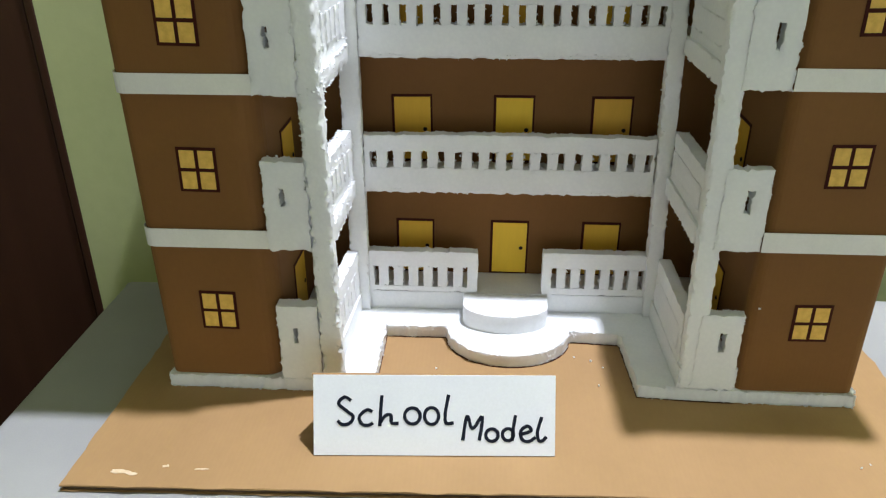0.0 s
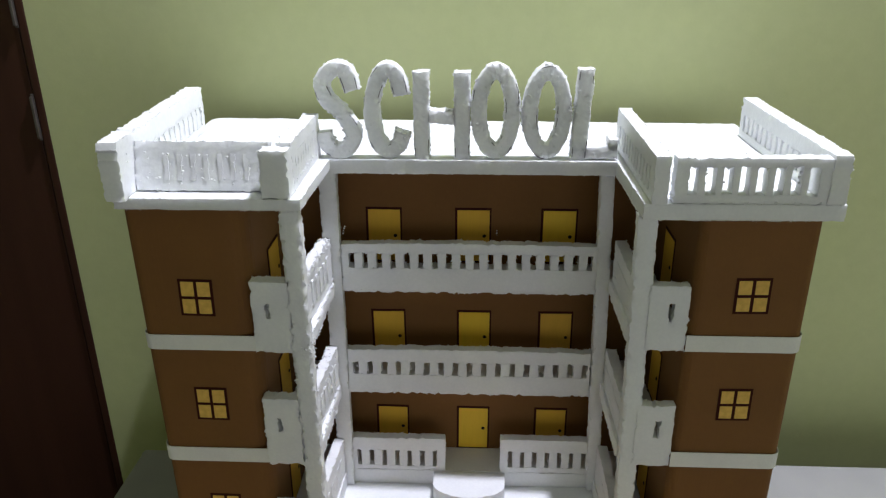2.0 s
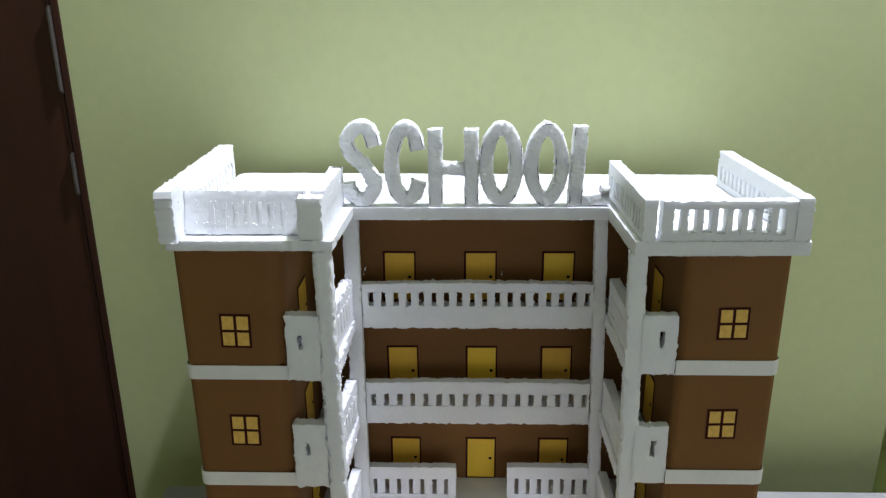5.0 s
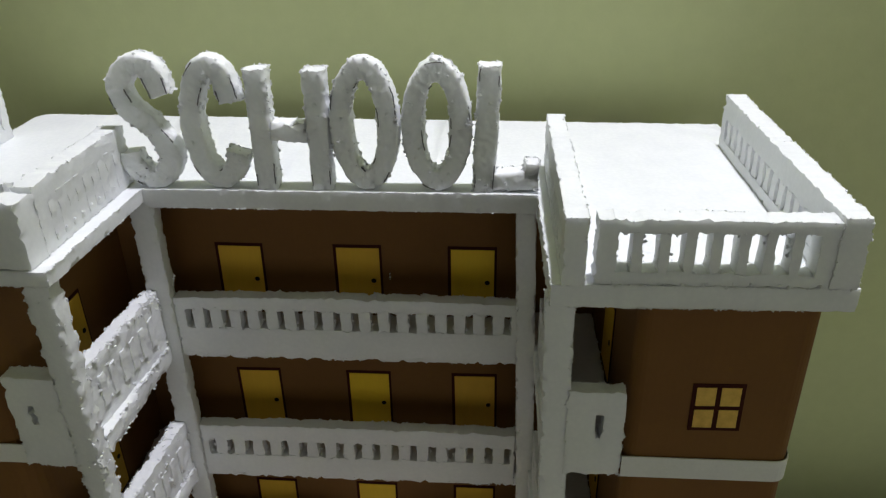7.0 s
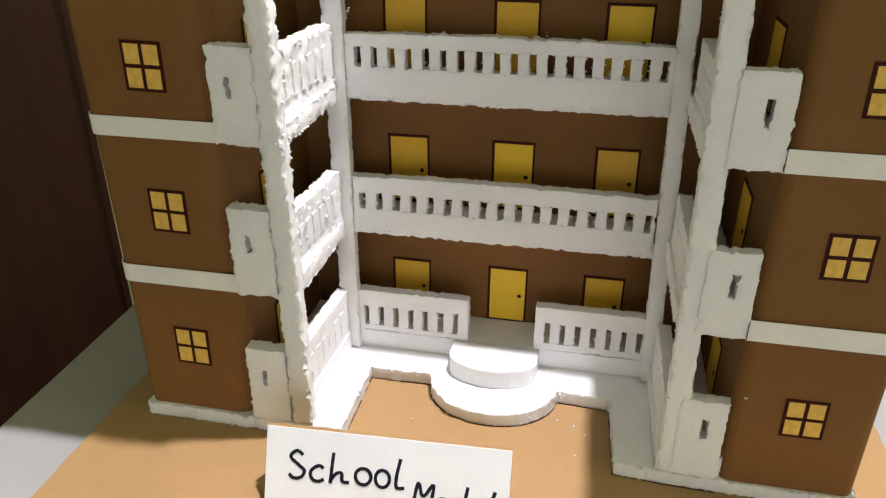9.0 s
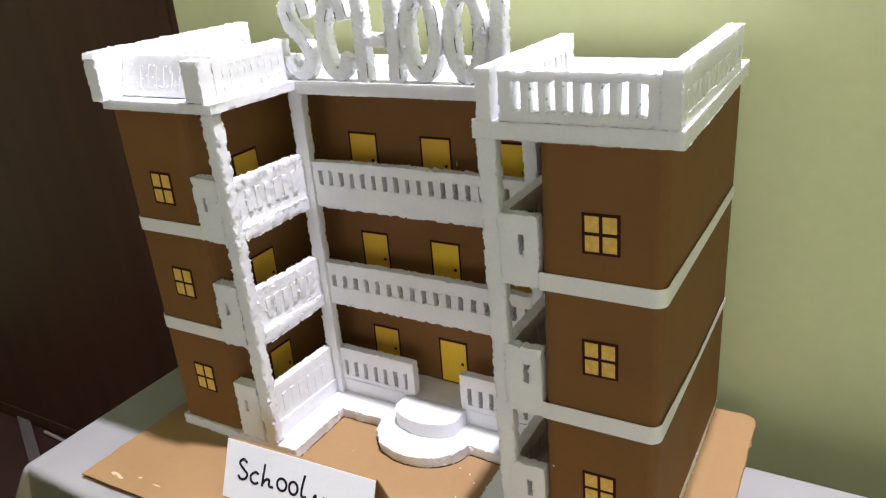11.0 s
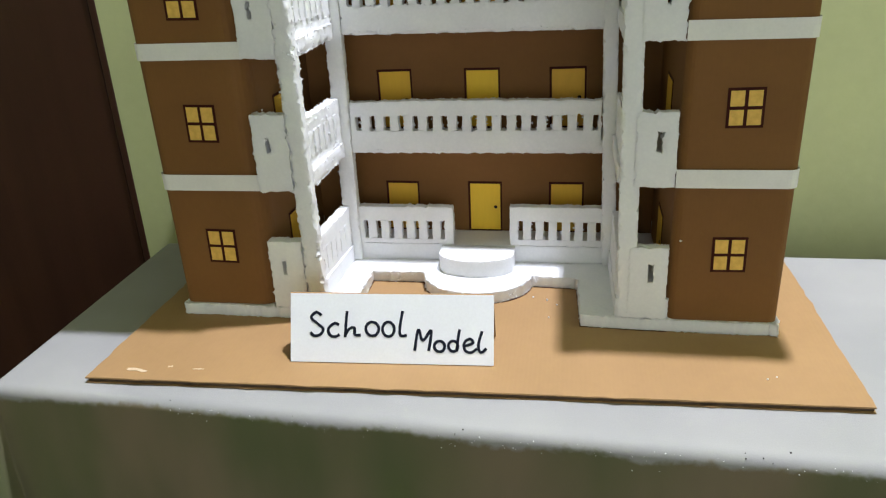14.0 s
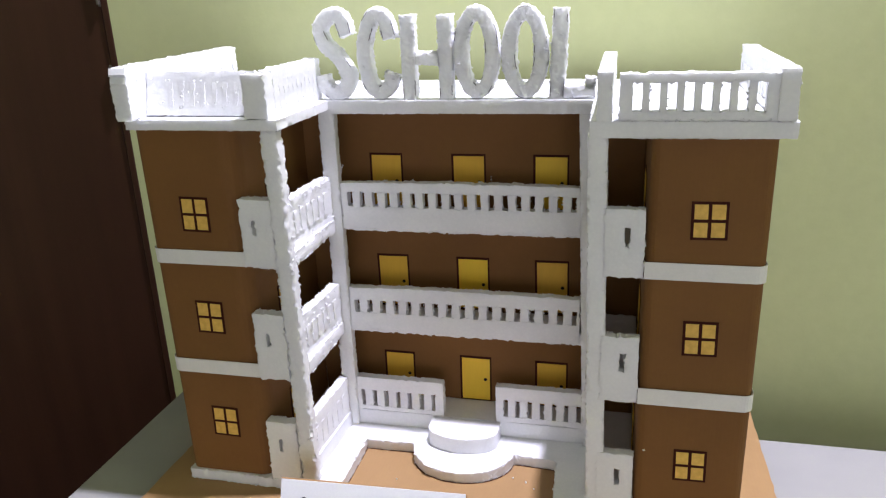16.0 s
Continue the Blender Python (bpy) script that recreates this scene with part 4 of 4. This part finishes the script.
for p in ((-0.1900, 0.1668, 0.478), (-0.1890, 0.1668, 0.482), (-0.1878, 0.1667, 0.486), (-0.1868, 0.1667, 0.489), (-0.262, -0.004, 0.308), (-0.2615, -0.004, 0.311), (0.0365, 0.2380, 0.450), (0.0368, 0.2380, 0.453), (0.0366, 0.2380, 0.457)):
    spots.append(p)
for k in range(9):
    spots.append((-0.2172, 0.036 + k * 0.0152, S0 + 0.003 + rnd.uniform(-0.001, 0.001)))
spots.append((0.2855, -0.0006, 0.134))
for (ax, ay), (bx, by) in zip(inner_edge, inner_edge[1:]):
    run = math.hypot(bx - ax, by - ay)
    for _ in range(int(run * 520 + rnd.random())):
        f = rnd.random()
        x, y = ax + (bx - ax) * f, ay + (by - ay) * f
        if (-0.165 < x < -0.10 or 0.045 < x < 0.11) and noise.noise(Vector((x * 40, y * 40, 4.0))) > -0.1:
            spots.append((x + rnd.gauss(0, 0.0007), y - abs(rnd.gauss(0.0, 0.0007)), rnd.uniform(0.001, GROUND0 - 0.003)))
for _ in range(60):
    spots.append((-0.2115 - 0.04 * rnd.uniform(0, 0.2), rnd.uniform(0.02, 0.16), rnd.choice((0.471, 0.470, 0.289, 0.472)) + rnd.uniform(-0.002, 0.001)))
tagged(part("foam_crumb", bits(spots, (0.0007, 0.0017), 78), FOAM_ROUGH, school, "torn foam crumbs", crumbs=()), kind="stuff")

# ---- name card ----
CARD_W, CARD_H, CARD_LEAN = 0.270, 0.0836, 0.0355
card = thing("name_card", (-0.0845, -0.1165, 0.7655), "folded white paper name card lettered in dark ink", "name card", turn=2.7)


def slanted(bm, x0, x1, foot, head, thick):
    (y0, z0), (y1, z1) = foot, head
    pts = [(x0, y0, z0), (x1, y0, z0), (x1, y1, z1), (x0, y1, z1)]
    n = Vector((0, -(z1 - z0), y1 - y0)).normalized() * thick
    lo = [bm.verts.new(p) for p in pts]
    hi = [bm.verts.new(Vector(p) + n) for p in pts]
    bm.faces.new(lo[::-1]), bm.faces.new(hi)
    for k in range(4):
        bm.faces.new((lo[k], lo[(k + 1) % 4], hi[(k + 1) % 4], hi[k]))
    bmesh.ops.recalc_face_normals(bm, faces=bm.faces)
    return bm


part("front_sheet", slanted(bmesh.new(), -CARD_W / 2, CARD_W / 2, (0.0, 0.0), (CARD_LEAN, CARD_H), 0.0012), CARD, card)
part("backing", slanted(bmesh.new(), -CARD_W / 2 + 0.001, CARD_W / 2 - 0.001, (0.0030, 0.0), (CARD_LEAN + 0.0028, CARD_H - 0.0015), 0.0024), KRAFT, card, "brown cardboard backing")
part("rear_leg", slanted(bmesh.new(), -CARD_W / 2 - 0.002, CARD_W / 2 - 0.001, (0.074, 0.0), (CARD_LEAN + 0.0032, CARD_H - 0.002), -0.0024), KRAFT, card, "brown cardboard rear leg")


def pen(points, closed=False):
    """One stroke of the pen on the card, in the card's own 1310 x 440 grid."""
    path = spline([(x, y) for x, y in points], 7, closed)
    bm = bmesh.new()
    flat = [Vector(((p.x - 35) / 1310 * CARD_W - CARD_W / 2, (480 - p.y) / 440 * math.hypot(CARD_H, CARD_LEAN))) for p in path]
    ribbon(bm, flat, 0.0037, -0.0017, -0.0009, 0.12, closed, len(points))
    tilt = Matrix.Rotation(-math.atan2(CARD_LEAN, CARD_H), 4, "X")
    bmesh.ops.transform(bm, matrix=tilt, verts=bm.verts)
    return bm


def pen_ring(cx, cy, rx, ry):
    return pen([(cx + rx * math.cos(k * math.tau / 10 + 1), cy + ry * math.sin(k * math.tau / 10 + 1)) for k in range(10)], True)


def glyph(name, *strokes):
    bm = bmesh.new()
    for s in strokes:
        me = bpy.data.meshes.new("stroke")
        s.to_mesh(me)
        s.free()
        bm.from_mesh(me)
        bpy.data.meshes.remove(me)
    part(name, bm, INK, card, "handwritten dark ink letter")


glyph("ink_letter", pen([(240, 180), (205, 160), (172, 195), (215, 235), (250, 265), (235, 300), (195, 312), (165, 290)]))
glyph("ink_letter", pen([(355, 240), (325, 230), (285, 265), (295, 305), (330, 315), (358, 300)]))
glyph("ink_letter", pen([(407, 150), (400, 235), (395, 318)]), pen([(397, 300), (425, 262), (455, 258), (460, 300), (497, 302)]))
glyph("ink_letter", pen_ring(572, 262, 42, 44))
glyph("ink_letter", pen_ring(676, 262, 38, 46))
glyph("ink_letter", pen([(768, 145), (752, 230), (750, 290), (765, 303), (795, 298)]))
glyph("ink_letter", pen([(845, 395), (868, 262), (897, 330), (950, 265), (935, 395)]))
glyph("ink_letter", pen_ring(1003, 365, 33, 34))
glyph("ink_letter", pen_ring(1090, 362, 30, 33), pen([(1130, 255), (1118, 330), (1112, 395)]))
glyph("ink_letter", pen([(1160, 360), (1215, 340), (1195, 315), (1160, 340), (1165, 385), (1200, 400), (1240, 375)]))
glyph("ink_letter", pen([(1272, 265), (1250, 340), (1255, 390), (1275, 395), (1298, 372)]))

# ---- dried glue and loose foam ----
def smear(x, y, length, wide, turn, seed):
    rnd = random.Random(seed)
    bm = bmesh.new()
    for _ in range(5):
        at = (rnd.uniform(-0.5, 0.5) * length, rnd.uniform(-0.3, 0.3) * wide, 0.0003)
        bmesh.ops.create_icosphere(bm, subdivisions=2, radius=1, matrix=Matrix.Translation(at) @ Matrix.Diagonal((length * rnd.uniform(0.18, 0.34), wide * rnd.uniform(0.3, 0.55), 0.0004, 1)))
    for v in bm.verts:
        v.co += Vector((rnd.uniform(-1, 1), rnd.uniform(-1, 1), 0)) * 0.0006
    ob = tagged(part("glue_smudge", bm, GLUE, None), "dried off-white glue smudge on the cardboard base", "glue")
    ob.matrix_world = pose(x, y, 0.7650, 0, 0, turn)


smear(-0.418, -0.161, 0.026, 0.005, -4, 1)
smear(-0.380, -0.150, 0.007, 0.0035, 10, 2)
smear(-0.338, -0.152, 0.014, 0.0018, 3, 3)
rnd = random.Random(5)
near = [(0.384, -0.112), (0.396, -0.106), (0.082, 0.092), (0.112, 0.078), (0.066, 0.074), (0.052, 0.055)]
near += [(rnd.uniform(-0.10, 0.14), rnd.uniform(0.015, 0.09)) for _ in range(8)]
floor_bits = [(x, y, 0.7662) for x, y in near if not (abs(x) < 0.088 and y > 0.03)]
tagged(part("foam_crumb", bits(floor_bits, (0.0010, 0.0022), 9), FOAM_ROUGH, None, crumbs=()), "loose white foam crumbs on the cardboard base", "foam crumbs", kind="stuff")
dust = []
for _ in range(110):
    u, v = rnd.uniform(-0.35, 0.9), TABLE_Y0 - abs(rnd.gauss(0, 0.012)) - 0.012
    x, y, z = draped(u, v)
    dust.append((x, y - 0.0004, z + 0.0003))
tagged(part("foam_dust", bits(dust, (0.0003, 0.0007), 10), FOAM_ROUGH, None, crumbs=()), "fine white foam dust along the cloth edge", "foam dust", kind="stuff")
specks = [draped(rnd.uniform(-0.5, 0.9), rnd.uniform(-0.21, -0.19)) for _ in range(13)]
tagged(part("dirt_speck", bits(specks, (0.0005, 0.0014), 12), KNOB, None), "small dark specks of dirt on the cloth", "dirt", kind="stuff")
